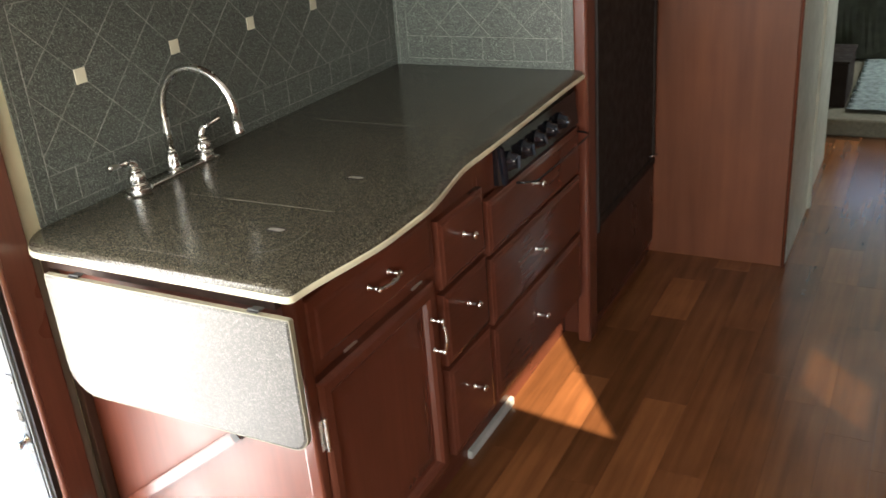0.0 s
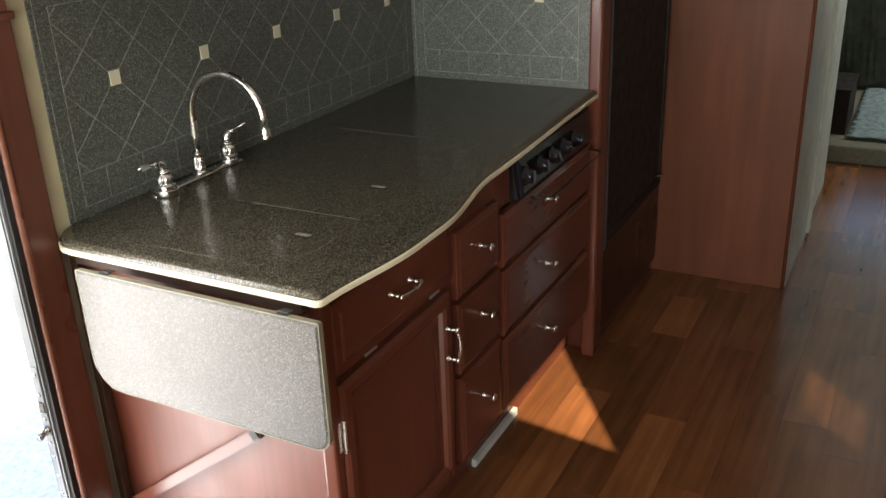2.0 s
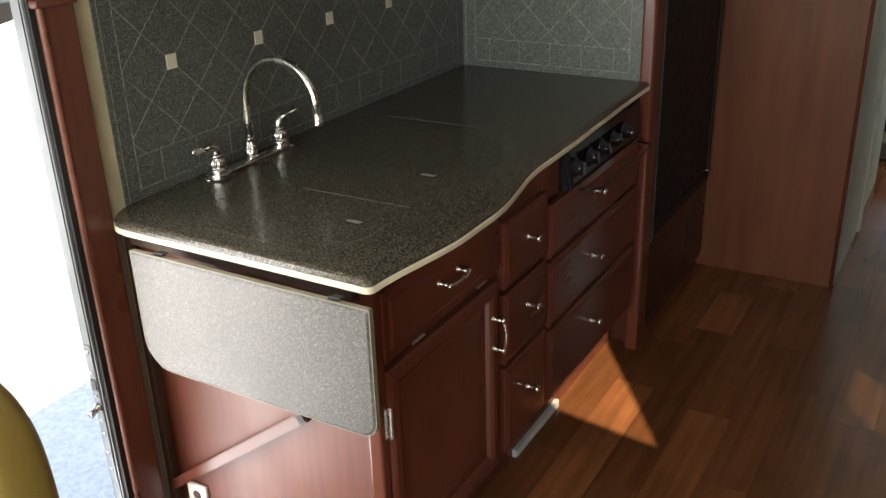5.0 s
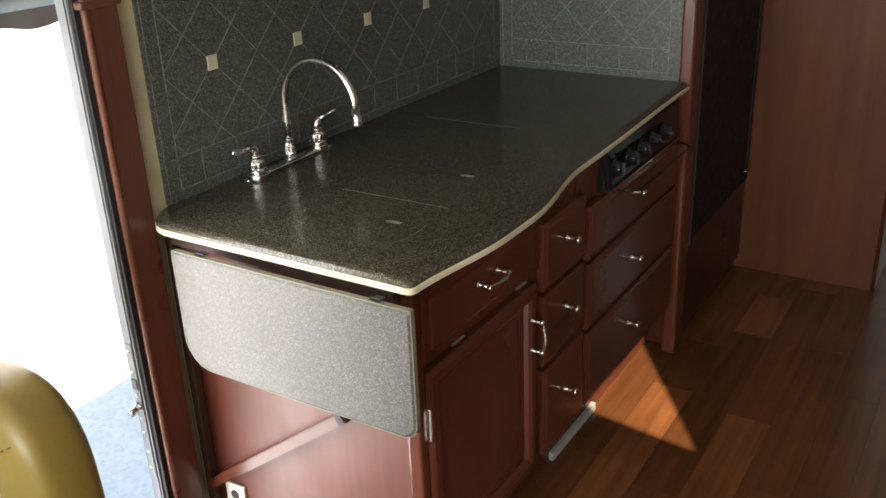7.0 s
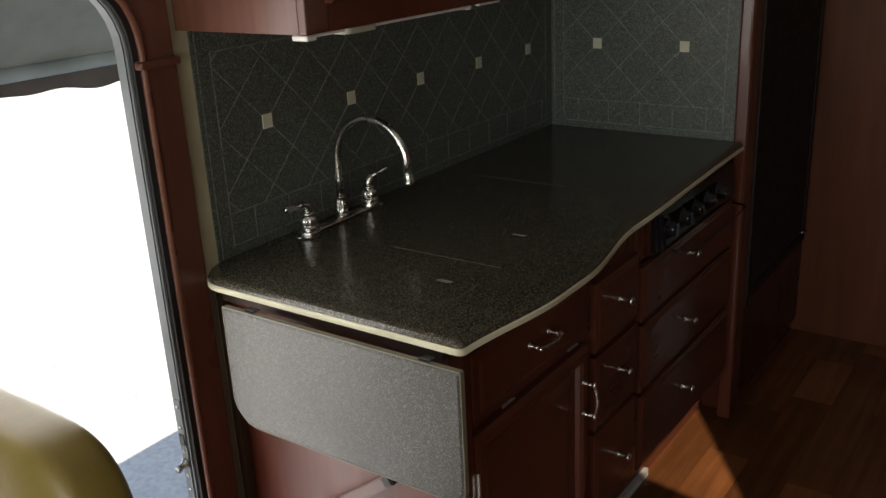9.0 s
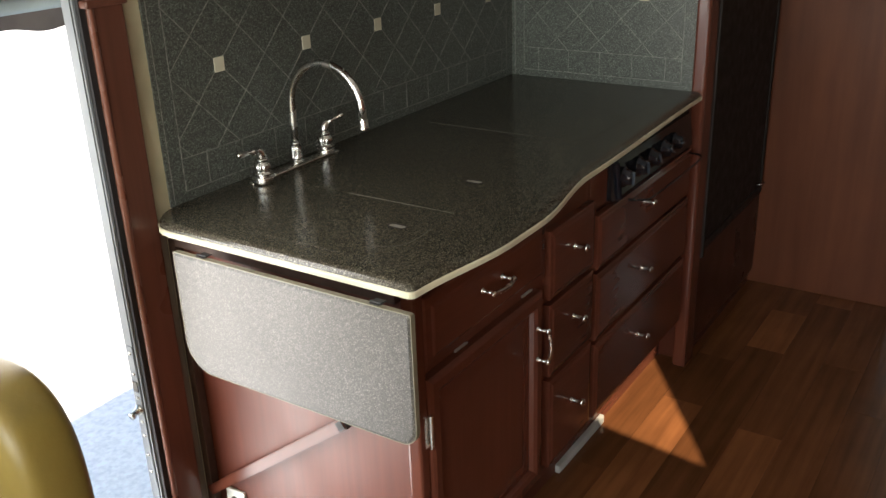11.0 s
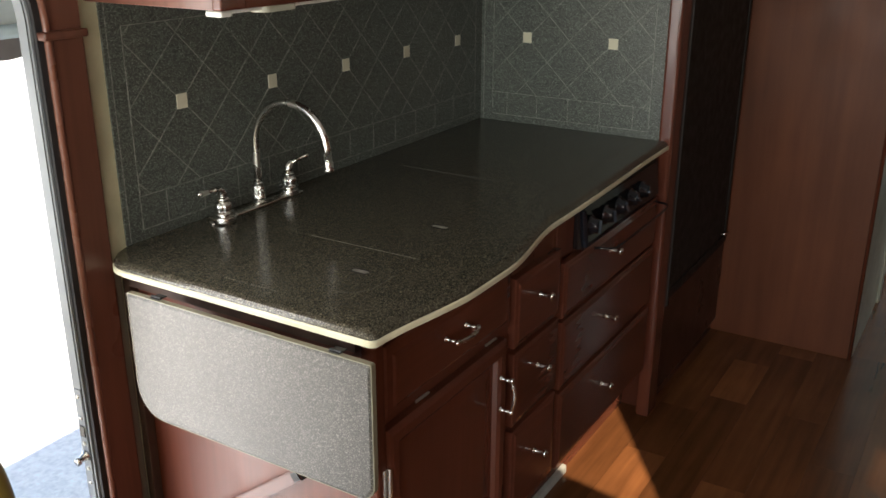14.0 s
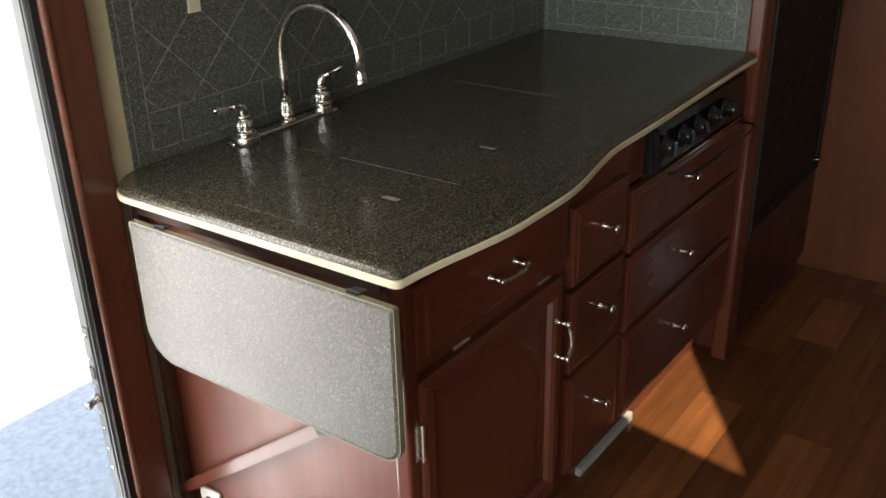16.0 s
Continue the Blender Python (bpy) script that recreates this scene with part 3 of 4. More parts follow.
# ---- cabinet parts ----
def pull_mesh():
    """A slim bow pull, 70 mm between posts, lying along x and standing out to -y."""
    bm, h = B(), 0.035
    for s in (-1, 1):
        tube(bm, [(s * h, 0.0, 0), (s * h, -0.002, 0), (s * h, -0.003, 0), (s * h, -0.012, 0), (s * h, -0.022, 0)], [0.0062, 0.0062, 0.0036, 0.0031, 0.0036], 12)
        tube(bm, [(s * (h + 0.007), -0.0245, 0), (s * (h + 0.005), -0.0250, 0), (s * h, -0.0255, 0), (s * (h - 0.006), -0.0265, 0)], [0.0015, 0.0046, 0.0056, 0.0036], 12)
    tube(bm, [(-h + 2 * h * k / 12, -0.0255 - 0.007 * math.sin(math.pi * k / 12), 0.0) for k in range(13)], [0.0030 + 0.0016 * math.sin(math.pi * k / 12) for k in range(13)], 12)
    me = bpy.data.meshes.new("handle")
    bmesh.ops.recalc_face_normals(bm, faces=bm.faces)
    bm.to_mesh(me)
    bm.free()
    me.materials.append(CHROME)
    me.polygons.foreach_set("use_smooth", [True] * len(me.polygons))
    return me


PULL = pull_mesh()


def knob_mesh():
    """A slim drawer knob standing out to -y, with a small rosette and a round head."""
    bm = tube(B(), [(0, y, 0) for y in (0.0, -0.002, -0.003, -0.008, -0.020, -0.0235, -0.0255, -0.030, -0.0325, -0.0335)], [0.0062, 0.0062, 0.0042, 0.0033, 0.0030, 0.0042, 0.0080, 0.0088, 0.0064, 0.002], 16)
    me = bpy.data.meshes.new("knob")
    bmesh.ops.recalc_face_normals(bm, faces=bm.faces)
    bm.to_mesh(me)
    bm.free()
    me.materials.append(CHROME)
    me.polygons.foreach_set("use_smooth", [True] * len(me.polygons))
    return me


KNOB = knob_mesh()


def knob(parent, x, y, z):
    ob = new("knob", KNOB)
    ob.parent = parent
    bpy.context.view_layer.update()
    ob.matrix_parent_inverse = parent.matrix_world.inverted()
    ob.location = (x, y, z)
    return tagged(ob, "brushed nickel knob")


def pull(parent, x, y, z, upright=False):
    ob = new("handle", PULL)
    ob.parent = parent
    bpy.context.view_layer.update()
    ob.matrix_parent_inverse = parent.matrix_world.inverted()
    ob.matrix_basis = pose(x, y, z, 0, 90 if upright else 0, 0)
    return tagged(ob, "brushed nickel bow pull")


def raised_front(bm, x0, x1, z0, z1, y_back, y_face, edge=0.010, relief=1.0):
    """A drawer front with a moulded edge: rings from the back to the face."""
    rows = [(0, y_back), (0, y_face + 0.008 * relief), (0.003, y_face + 0.005 * relief), (edge, y_face + 0.004 * relief), (edge + 0.003, y_face + 0.001 * relief), (edge + 0.006, y_face)]
    return loft(bm, [[(x0 + d, y, z0 + d), (x1 - d, y, z0 + d), (x1 - d, y, z1 - d), (x0 + d, y, z1 - d)] for d, y in rows])


def drawer(parent, x0, x1, z0, z1, px, pz, edge=0.009):
    d = part("drawer", raised_front(B(), x0, x1, z0, z1, -0.558, -0.580, edge, 0.6), CHERRY_X, parent, "cherry drawer front with moulded edge")
    knob(d, px, -0.580, pz)
    return d


def panel_door(parent, x0, x1, z0, z1, y_back, y_face, stile=0.058, name="door", material=None):
    """Frame-and-panel door facing -y: mitred frame with bead, recessed raised panel."""
    bm = B()
    rows = [(0, y_back), (0, y_face + 0.007), (0.004, y_face + 0.003), (0.010, y_face), (stile - 0.012, y_face), (stile - 0.004, y_face + 0.005), (stile, y_face + 0.014)]
    loft(bm, [[(x0 + d, y, z0 + d), (x1 - d, y, z0 + d), (x1 - d, y, z1 - d), (x0 + d, y, z1 - d)] for d, y in rows], caps=False)
    d = part(name, bm, material or CHERRY, parent, "cherry frame-and-panel door")
    s = stile - 0.001
    rows = [(s, y_back - 0.001), (s, y_face + 0.0145), (s + 0.010, y_face + 0.0145), (s + 0.030, y_face + 0.0125), (s + 0.034, y_face + 0.0123)]
    bm = loft(B(), [[(x0 + q, y, z0 + q), (x1 - q, y, z0 + q), (x1 - q, y, z1 - q), (x0 + q, y, z1 - q)] for q, y in rows])
    part("panel", bm, material or CHERRY, d, "raised cherry panel")
    return d


BZ, FY = 0.222, -0.560   # underside and face of the base cabinets
# sink cabinet
sink = thing("sink_cabinet", (0.28, -0.3, F), "cherry sink base cabinet with panelled end, door and tip-out front", "cabinet", "galley base cabinets")
bm = box(B(), 0.082, 0.515, -0.54, -0.006, BZ, EDGE_B - 0.001)
part("carcass", bm, DARKWOOD, sink)
bm = box(B(), 0.0735, 0.081, -0.545, -0.004, F, EDGE_B - 0.001, 0.001)
part("end_panel", bm, END, sink, "cherry veneer end panel")
bm = box(B(), 0.056, 0.081, -0.576, -0.546, F, EDGE_B - 0.001, 0.006, 3)
part("corner_post", bm, CHERRY, sink, "rounded cherry corner post")
bm = box(B(), 0.046, 0.073, -0.545, -0.030, 0.845, EDGE_B - 0.001, 0.001)
part("top_rail", bm, DARKWOOD, sink)
# dark strip added where the end panel is only shaded by wall and leaf
bm = box(B(), 0.052, 0.073, -0.022, -0.004, F, EDGE_B - 0.001, 0.003)
part("shade_strip", bm, DARKWOOD, sink, "dark strip for the shade beside the outer wall")
bm = B()
box(bm, 0.082, 0.090, FY, -0.541, BZ, EDGE_B - 0.001, 0.001)
box(bm, 0.492, 0.516, FY, -0.541, BZ, EDGE_B - 0.001, 0.001)
box(bm, 0.090, 0.492, FY, -0.541, 0.838, EDGE_B - 0.001, 0.001)
box(bm, 0.090, 0.492, FY, -0.541, 0.690, 0.722, 0.001)
box(bm, 0.090, 0.492, FY, -0.541, BZ, 0.250, 0.001)
part("face_frame", bm, CHERRY, sink)
tip_out = part("tip_out_front", raised_front(B(), 0.084, 0.512, 0.712, 0.845, -0.558, -0.580, 0.018), CHERRY_X, sink, "cherry tip-out tray front")
pull(tip_out, 0.294, -0.580, 0.7905)
for x, z in ((0.180, 0.7145), (0.421, 0.7185)):
    bm = box(B(), x - 0.017, x + 0.017, -0.5815, -0.5790, z - 0.001, z + 0.001, 0.0004)
    tube(bm, [(x - 0.021, -0.5825, z), (x - 0.019, -0.5825, z), (x + 0.019, -0.5825, z), (x + 0.021, -0.5825, z)], [0.0012, 0.0019, 0.0019, 0.0012], 10)
    part("hinge", bm, SATIN, tip_out, "small nickel hinge")
sdoor = panel_door(sink, 0.082, 0.497, 0.236, 0.694, -0.558, -0.582, 0.039)
pull(sdoor, 0.466, -0.582, 0.585, True)
bm = box(B(), 0.069, 0.081, -0.5765, -0.5735, 0.565, 0.625, 0.001)
tube(bm, [(0.0815, -0.581, 0.562), (0.0815, -0.581, 0.628)], 0.0045, 10)
part("hinge", bm, CHROME, sdoor, "nickel wrap hinge")
bm = box(B(), 0.082, 0.515, -0.474, -0.460, F, BZ - 0.001)
part("toe_kick", bm, CHERRY_X, sink)

# leaf bracket, leaf, outlet
brace = thing("leaf_bracket", (0.0, -0.28, 0.40), "folded cherry support bracket of the drop leaf", "bracket")
p0, p1 = Vector((0.058, -0.018, 0.277)), Vector((0.058, -0.412, 0.574))
dv = (p1 - p0).normalized()
nv = Vector((0, -dv.z, dv.y))
bm = loft(B(), [[(x, c.y, c.z) for c in (p - nv * 0.011, p + nv * 0.011) for x in ((0.047, 0.0732) if c == p - nv * 0.011 else (0.0732, 0.047))] for p in (p0, p1)])
bmesh.ops.bevel(bm, geom=bm.edges[:], offset=0.002, segments=2, affect="EDGES")
part("arm", bm, CHERRY, brace, "cherry bar")
q = p1 - dv * 0.012
bm = loft(B(), [[(x, (r + nv * e).y, (r + nv * e).z) for x, e in ((0.0462, -0.0117), (0.0732, -0.0117), (0.0732, 0.0117), (0.0462, 0.0117))] for r in (q - dv * 0.010, q + dv * 0.013)])
bmesh.ops.bevel(bm, geom=bm.edges[:], offset=0.003, segments=2, affect="EDGES")
part("pivot", bm, RUBBER, brace, "dark metal pivot end")
leaf = thing("drop_leaf", (-0.03, -0.37, 0.645), "folded-down speckled laminate drop leaf with cream edge", "drop leaf")
LY0, LY1, LZ0, LZ1 = -0.630, -0.114, 0.643, 0.879
out = round_rect(LY0, LY1, LZ0, LZ1, 0.02, 8, (0.030, 0.058, 0.004, 0.004))
inn = round_rect(LY0 + 0.002, LY1 - 0.002, LZ0 + 0.002, LZ1 - 0.002, 0.02, 8, (0.028, 0.055, 0.003, 0.003))
bm = loft(B(), [[(-0.019, y, z) for y, z in inn], [(-0.0285, y, z) for y, z in inn], [(-0.0300, y, z) for y, z in round_rect(LY0 + 0.006, LY1 - 0.006, LZ0 + 0.006, LZ1 - 0.006, 0.02, 8, (0.026, 0.052, 0.003, 0.003))]])
part("board", bm, LEAF, leaf, "grey speckled laminate face")
bm = ring_prism(B(), out, inn, 0, -0.0280, -0.018)
part("edge_band", bm, SHADED_BAND, leaf, "cream edge band, darkened to tan for shade")
for y in (-0.180, -0.560):
    bm = box(B(), -0.026, -0.006, y - 0.010, y + 0.010, 0.8795, 0.8808, 0.0005)
    tube(bm, [(-0.020, y - 0.011, 0.8815), (-0.020, y + 0.011, 0.8815)], 0.0022, 8)
    part("hinge", bm, RUBBER, leaf, "dark steel hinge")
outlet = thing("outlet", (0.073, -0.075, 0.24), "white plastic wall outlet on the cabinet end", "outlet")
bm = box(B(), 0.065, 0.0733, -0.102, -0.047, 0.188, 0.288, 0.0039, 4)
plate = part("plate", bm, WHITE, outlet)
for z in (0.215, 0.262):
    bm = prism(B(), round_rect(-0.085, -0.064, z - 0.010, z + 0.010, 0.009), 0, 0.0635, 0.0655)
    sock = part("socket", bm, DARKWOOD, plate, "dark brown socket")

# drawer cabinet
dcab = thing("drawer_cabinet", (0.64, -0.3, F), "cherry base cabinet with three small drawers", "cabinet", "galley base cabinets")
bm = box(B(), 0.517, 0.756, -0.54, -0.006, BZ, EDGE_B - 0.001)
part("carcass", bm, DARKWOOD, dcab)
bm = B()
box(bm, 0.5165, 0.545, FY + 0.001, -0.541, BZ, EDGE_B - 0.001, 0.001)
box(bm, 0.738, 0.7565, FY + 0.001, -0.541, BZ, EDGE_B - 0.001, 0.001)
for a, b in ((0.790, EDGE_B - 0.001), (0.635, 0.665), (0.450, 0.480), (BZ, 0.250)):
    box(bm, 0.545, 0.738, FY + 0.001, -0.541, a, b, 0.001)
part("face_frame", bm, CHERRY, dcab)
for (z0, z1), pz in zip(((0.653, 0.806), (0.470, 0.640), (0.238, 0.458)), (0.740, 0.575, 0.362)):
    drawer(dcab, 0.534, 0.748, z0, z1, 0.637, pz)
bm = box(B(), 0.517, 0.7565, -0.474, -0.460, F, BZ - 0.001)
part("toe_kick", bm, CHERRY_X, dcab)

# oven cabinet
ocab = thing("range_cabinet", (1.08, -0.3, F), "cherry base cabinet with three wide drawers below the range controls", "cabinet", "galley base cabinets")
bm = box(B(), 0.758, 1.400, -0.54, -0.006, BZ, EDGE_B - 0.001)
part("carcass", bm, DARKWOOD, ocab)
bm = B()
box(bm, 0.757, 0.845, FY, -0.541, 0.745, EDGE_B - 0.001, 0.001)
box(bm, 0.757, 0.784, FY, -0.541, BZ, 0.744, 0.001)
box(bm, 1.364, 1.400, FY, -0.541, BZ, EDGE_B - 0.001, 0.001)
for a, b in ((0.742, 0.770), (0.612, 0.640), (0.432, 0.460), (BZ, 0.250)):
    box(bm, 0.784, 1.364, FY, -0.541, a, b, 0.001)
part("face_frame", bm, CHERRY, ocab)
for (z0, z1), pz in zip(((0.630, 0.762), (0.449, 0.620), (0.238, 0.438)), (0.718, 0.540, 0.351)):
    drawer(ocab, 0.768, 1.372, z0, z1, 1.026, pz)
bm = box(B(), 0.757, 1.515, -0.474, -0.460, F, BZ - 0.001)
part("toe_kick", bm, CHERRY_X, ocab)

# range control panel
rng = thing("range_controls", (1.10, -0.58, 0.76), "black gas range control panel with knobs and thin rail", "range")
bm = B()
loft(bm, [[(0.846, -0.545, z) for z in (0.772, 0.868)] + [(1.362, -0.545, z) for z in (0.868, 0.772)], [(0.846, -0.572, 0.772), (0.846, -0.566, 0.868), (1.362, -0.566, 0.868), (1.362, -0.572, 0.772)], [(0.850, -0.582, 0.776), (0.850, -0.572, 0.864), (1.358, -0.572, 0.864), (1.358, -0.582, 0.776)]])
face = part("panel", bm, BLACK, rng, "glossy black panel")
for i, x in enumerate((0.895, 0.985, 1.065, 1.145, 1.225)):
    bm = lathe(B(), (0, 0, 0), [(0.024, 0), (0.024, 0.006), (0.019, 0.008), (0.0165, 0.022), (0.015, 0.024), (0.004, 0.0245)], 24)
    at = pose(x, -0.577, 0.818, 90, 0, 0) @ pose(0, 0, 0, 0, 0, 20 * i)
    bmesh.ops.transform(bm, matrix=at, verts=bm.verts)
    dial = part("knob", bm, KNOBS, rng, "glossy black knob", True)
    # bar added to stand in for the highlights on the knob
    bm = box(B(), -0.0028, 0.0028, -0.015, 0.015, 0.0235, 0.030, 0.0012)
    bmesh.ops.transform(bm, matrix=at, verts=bm.verts)
    part("glint_bar", bm, GLINT, dial, "shiny grey bar added for the knob's glints")
bm = tube(B(), [(0.855, -0.5745 - 0.010 * (z - 0.866) / -0.092, z) for z in (0.774, 0.779, 0.800, 0.840, 0.861, 0.866)], [0.004, 0.0085, 0.0095, 0.0095, 0.0085, 0.004], 14)
part("trim_strip", bm, KNOBS, face, "glossy end strip")
bm = tube(B(), [(0.93, -0.578, 0.752), (0.935, -0.600, 0.752), (0.955, -0.622, 0.752), (1.15, -0.626, 0.752), (1.335, -0.622, 0.752), (1.352, -0.604, 0.752), (1.355, -0.578, 0.752)], 0.0032, 8)
part("rail", bm, BLACK, rng, "thin black rail", True)

# register in the toe kick
reg = thing("heat_register", (0.9, -0.48, F), "white metal heating register at the toe kick", "register")
bm = box(B(), 0.775, 1.052, -0.4870, -0.4745, F + 0.001, F + 0.024, 0.001)
part("plate", bm, SHADED_WHITE, reg)
for k in range(22):
    x = 0.779 + 0.0123 * k
    bm = box(B(), x, x + 0.007, -0.4890, -0.4872, F + 0.004, F + 0.021)
    part("louvre", bm, SHADED_WHITE, reg)

# fridge cabinet
fcab = thing("fridge_cabinet", (1.80, -0.3, F), "tall cherry fridge cabinet, lower panel darkened for shade", "cabinet")
bm = box(B(), 1.4025, 1.425, -0.552, -0.004, EDGE_B, CZ)
box(bm, 1.4025, 1.425, -0.541, -0.004, BZ, EDGE_B)
part("side_panel", bm, CHERRY, fcab, "cherry side panel")
bm = box(B(), 1.400, 1.478, -0.592, -0.552, F + 0.028, CZ, 0.010, 3)
part("front_stile", bm, CHERRY, fcab, "rounded cherry stile")
bm = box(B(), 1.478, 2.185, -0.560, -0.545, F + 0.03, 0.392, 0.001)
part("lower_back", bm, CHERRY, fcab)
part("lower_panel", box(B(), 1.486, 2.170, -0.572, -0.561, F + 0.055, 0.385, 0.003, 2), SHADED_CHERRY, fcab, "plain cherry panel, darkened for shade")
bm = box(B(), 1.515, 2.185, -0.555, -0.535, F, F + 0.05)
box(bm, 1.500, 1.52, -0.562, -0.474, F, BZ)
part("plinth", bm, CHERRY_X, fcab)
bm = box(B(), 1.478, 2.185, -0.560, -0.545, 1.80, CZ)
part("top_panel", bm, CHERRY, fcab)
fridge = thing("fridge", (1.82, -0.3, 0.395), "black built-in fridge with black panel door", "fridge")
bm = box(B(), 1.482, 2.150, -0.545, -0.02, 0.395, 1.795)
part("body", bm, RUBBER, fridge)
fd = part("door", box(B(), 1.505, 2.137, -0.577, -0.546, 0.425, 1.78, 0.006, 3), FRIDGE, fridge, "dark fridge door panel")
bm = B()
for a in ((1.484, 1.504, 0.396, 1.795, -0.596), (2.138, 2.158, 0.396, 1.795, -0.580), (1.504, 2.138, 0.396, 0.424, -0.580)):
    box(bm, a[0], a[1], a[4], -0.546, a[2], a[3], 0.004)
part("frame", bm, FRIDGE, fridge, "glossy black door frame")
bm = tube(B(), [(2.10, -0.577, 0.440), (2.10, -0.590, 0.440), (2.125, -0.593, 0.440)], 0.005, 8)
part("latch", bm, CHROME, fridge, "small chrome latch", True)

# ---- upper cabinet, light, microwave ----
UZ, UY = 1.351, -0.318
ucab = thing("wall_cabinet", (0.42, -0.16, UZ), "cherry wall cabinet with panelled door", "cabinet")
UR = 0.664
bm = box(B(), 0.052, UR, UY + 0.02, -0.0055, UZ + 0.004, CZ - 0.002)
part("carcass", bm, DARKWOOD, ucab)
bm = box(B(), 0.046, 0.052, UY + 0.019, -0.004, UZ, CZ - 0.002, 0.001)
part("end_panel", bm, TRIM, ucab, "cherry veneer end panel")
bm = B()
box(bm, 0.044, 0.098, UY, UY + 0.019, UZ, CZ - 0.002, 0.004, 3)
box(bm, 0.098, UR, UY, UY + 0.018, UZ, UZ + 0.050, 0.001)
box(bm, UR - 0.030, UR, UY, UY + 0.018, UZ + 0.050, CZ - 0.002, 0.001)
box(bm, 0.098, UR - 0.030, UY, UY + 0.018, 1.98, CZ - 0.002, 0.001)
part("face_frame", bm, CHERRY, ucab)
for a, b in ((0.089, 0.383), (0.389, 0.655)):
    d = panel_door(ucab, a, b, UZ + 0.045, 1.99, UY - 0.001, UY - 0.022, 0.058)
    pull(d, b - 0.03 if a < 0.2 else a + 0.03, UY - 0.022, UZ + 0.33, True)
    hx = a - 0.004 if a < 0.2 else b + 0.004
    bm = box(B(), hx - 0.012, hx + 0.006, UY - 0.0035, UY - 0.0005, UZ + 0.095, UZ + 0.150, 0.001)
    tube(bm, [(hx, UY - 0.008, UZ + 0.092), (hx, UY - 0.008, UZ + 0.153)], 0.0045, 10)
    part("hinge", bm, CHROME, d, "nickel wrap hinge")
light = thing("under_cabinet_light", (0.28, UY + 0.02, UZ - 0.01), "white plastic strip light under the wall cabinet", "light fixture")
bm = box(B(), 0.066, 0.514, UY + 0.010, UY + 0.038, UZ - 0.0065, UZ - 0.001, 0.0025, 3)
part("housing", bm, WHITE, light)
bm = box(B(), 0.050, 0.074, UY + 0.006, UY + 0.041, UZ - 0.0105, UZ - 0.001, 0.0045, 3)
part("end_cap", bm, WHITE, light)
bm = box(B(), 0.512, 0.523, UY + 0.008, UY + 0.040, UZ - 0.0095, UZ - 0.001, 0.004, 3)
part("end_cap", bm, WHITE, light)
bm = prism(B(), round_rect(0.142, 0.226, UY + 0.003, UY + 0.041, 0.015), 2, UZ - 0.0105, UZ - 0.001)
part("switch_cover", bm, HALLC, light)
strip = thing("mounting_strip", (0.58, UY + 0.02, UZ - 0.004), "short white strip under the wall cabinet", "strip")
part("rail", box(B(), 0.545, 0.622, UY + 0.006, UY + 0.016, UZ - 0.005, UZ - 0.0002, 0.001), WHITE, strip)
micro = thing("microwave", (1.08, -0.16, UZ), "black over-range microwave with a bright door handle", "microwave")
bm = box(B(), 0.668, 1.396, -0.330, -0.006, UZ - 0.002, 1.78, 0.006, 3)
part("body", bm, BLACK, micro)
bm = box(B(), 0.678, 1.390, -0.346, -0.331, UZ + 0.012, 1.77, 0.004)
md = part("door", bm, BLACK, micro, "glossy black door")
bm = box(B(), 0.694, 0.716, -0.366, -0.347, UZ + 0.016, 1.75, 0.004, 3)
part("handle", bm, STEEL, md, "grey bar handle with bright edges")
tag = thing("paper_label", (1.40, -0.5, 1.37), "small white paper label on the cherry panel", "label")
part("paper", box(B(), 1.4010, 1.4022, -0.560, -0.448, 1.362, 1.40), WHITE, tag)

# ---- faucet ----
fau = thing("faucet", (0.39, -0.04, CT), "brushed nickel gooseneck faucet with two lever handles", "faucet")
FX, FYY = 0.390, -0.042
bm = B()
rows = []
for q, z in ((1.0, 0.0), (1.0, 0.003), (0.93, 0.006), (0.76, 0.008)):
    ring = []
    for a in (2 * math.pi * k / 48 for k in range(48)):
        c, w = math.cos(a), 0.0125 + 0.0115 * math.cos(a) ** 4
        ring.append((0.382 + q * 0.138 * math.copysign(abs(c) ** 0.8, c), FYY - 0.004 + q * w * math.copysign(abs(math.sin(a)) ** 0.7, math.sin(a)), CT + z))
    rows.append(ring)
loft(bm, rows)
part("base_plate", bm, CHROME, fau, "brushed nickel base plate", True)


def fluted(bm, at, profile, depth, n=48):
    """A turned shape with upright flutes where depth is given; rows are radius, height, flute."""
    x, y, z = at
    return loft(bm, [[(x + (r + f * depth * math.cos(12 * a)) * math.cos(a), y + (r + f * depth * math.cos(12 * a)) * math.sin(a), z + h) for a in (2 * math.pi * k / n for k in range(n))] for r, h, f in profile])


bm = fluted(B(), (FX, FYY, CT + 0.008), [(0.0150, 0, 0), (0.0158, 0.002, 0), (0.0150, 0.004, 0), (0.0105, 0.006, 0), (0.0105, 0.008, 0), (0.0135, 0.010, 0), (0.0135, 0.012, 0), (0.0120, 0.014, 1), (0.0126, 0.021, 1), (0.0108, 0.034, 1), (0.0096, 0.041, 0), (0.0102, 0.042, 0), (0.0102, 0.044, 0), (0.0085, 0.045, 0)], 0.0012)
part("spout_collar", bm, CHROME, fau, "fluted nickel collar", True)
R = 0.092
path = [(FX, FYY, CT + 0.050), (FX, FYY, CT + 0.09), (FX, FYY, 1.045)]
path += [(FX + 0.004 * k / 16, FYY - R + R * math.cos(radians(172 * k / 16)), 1.045 + R * math.sin(radians(172 * k / 16))) for k in range(1, 17)]
path += [(FX + 0.005, FYY - 2 * R + 0.000, 1.026)]
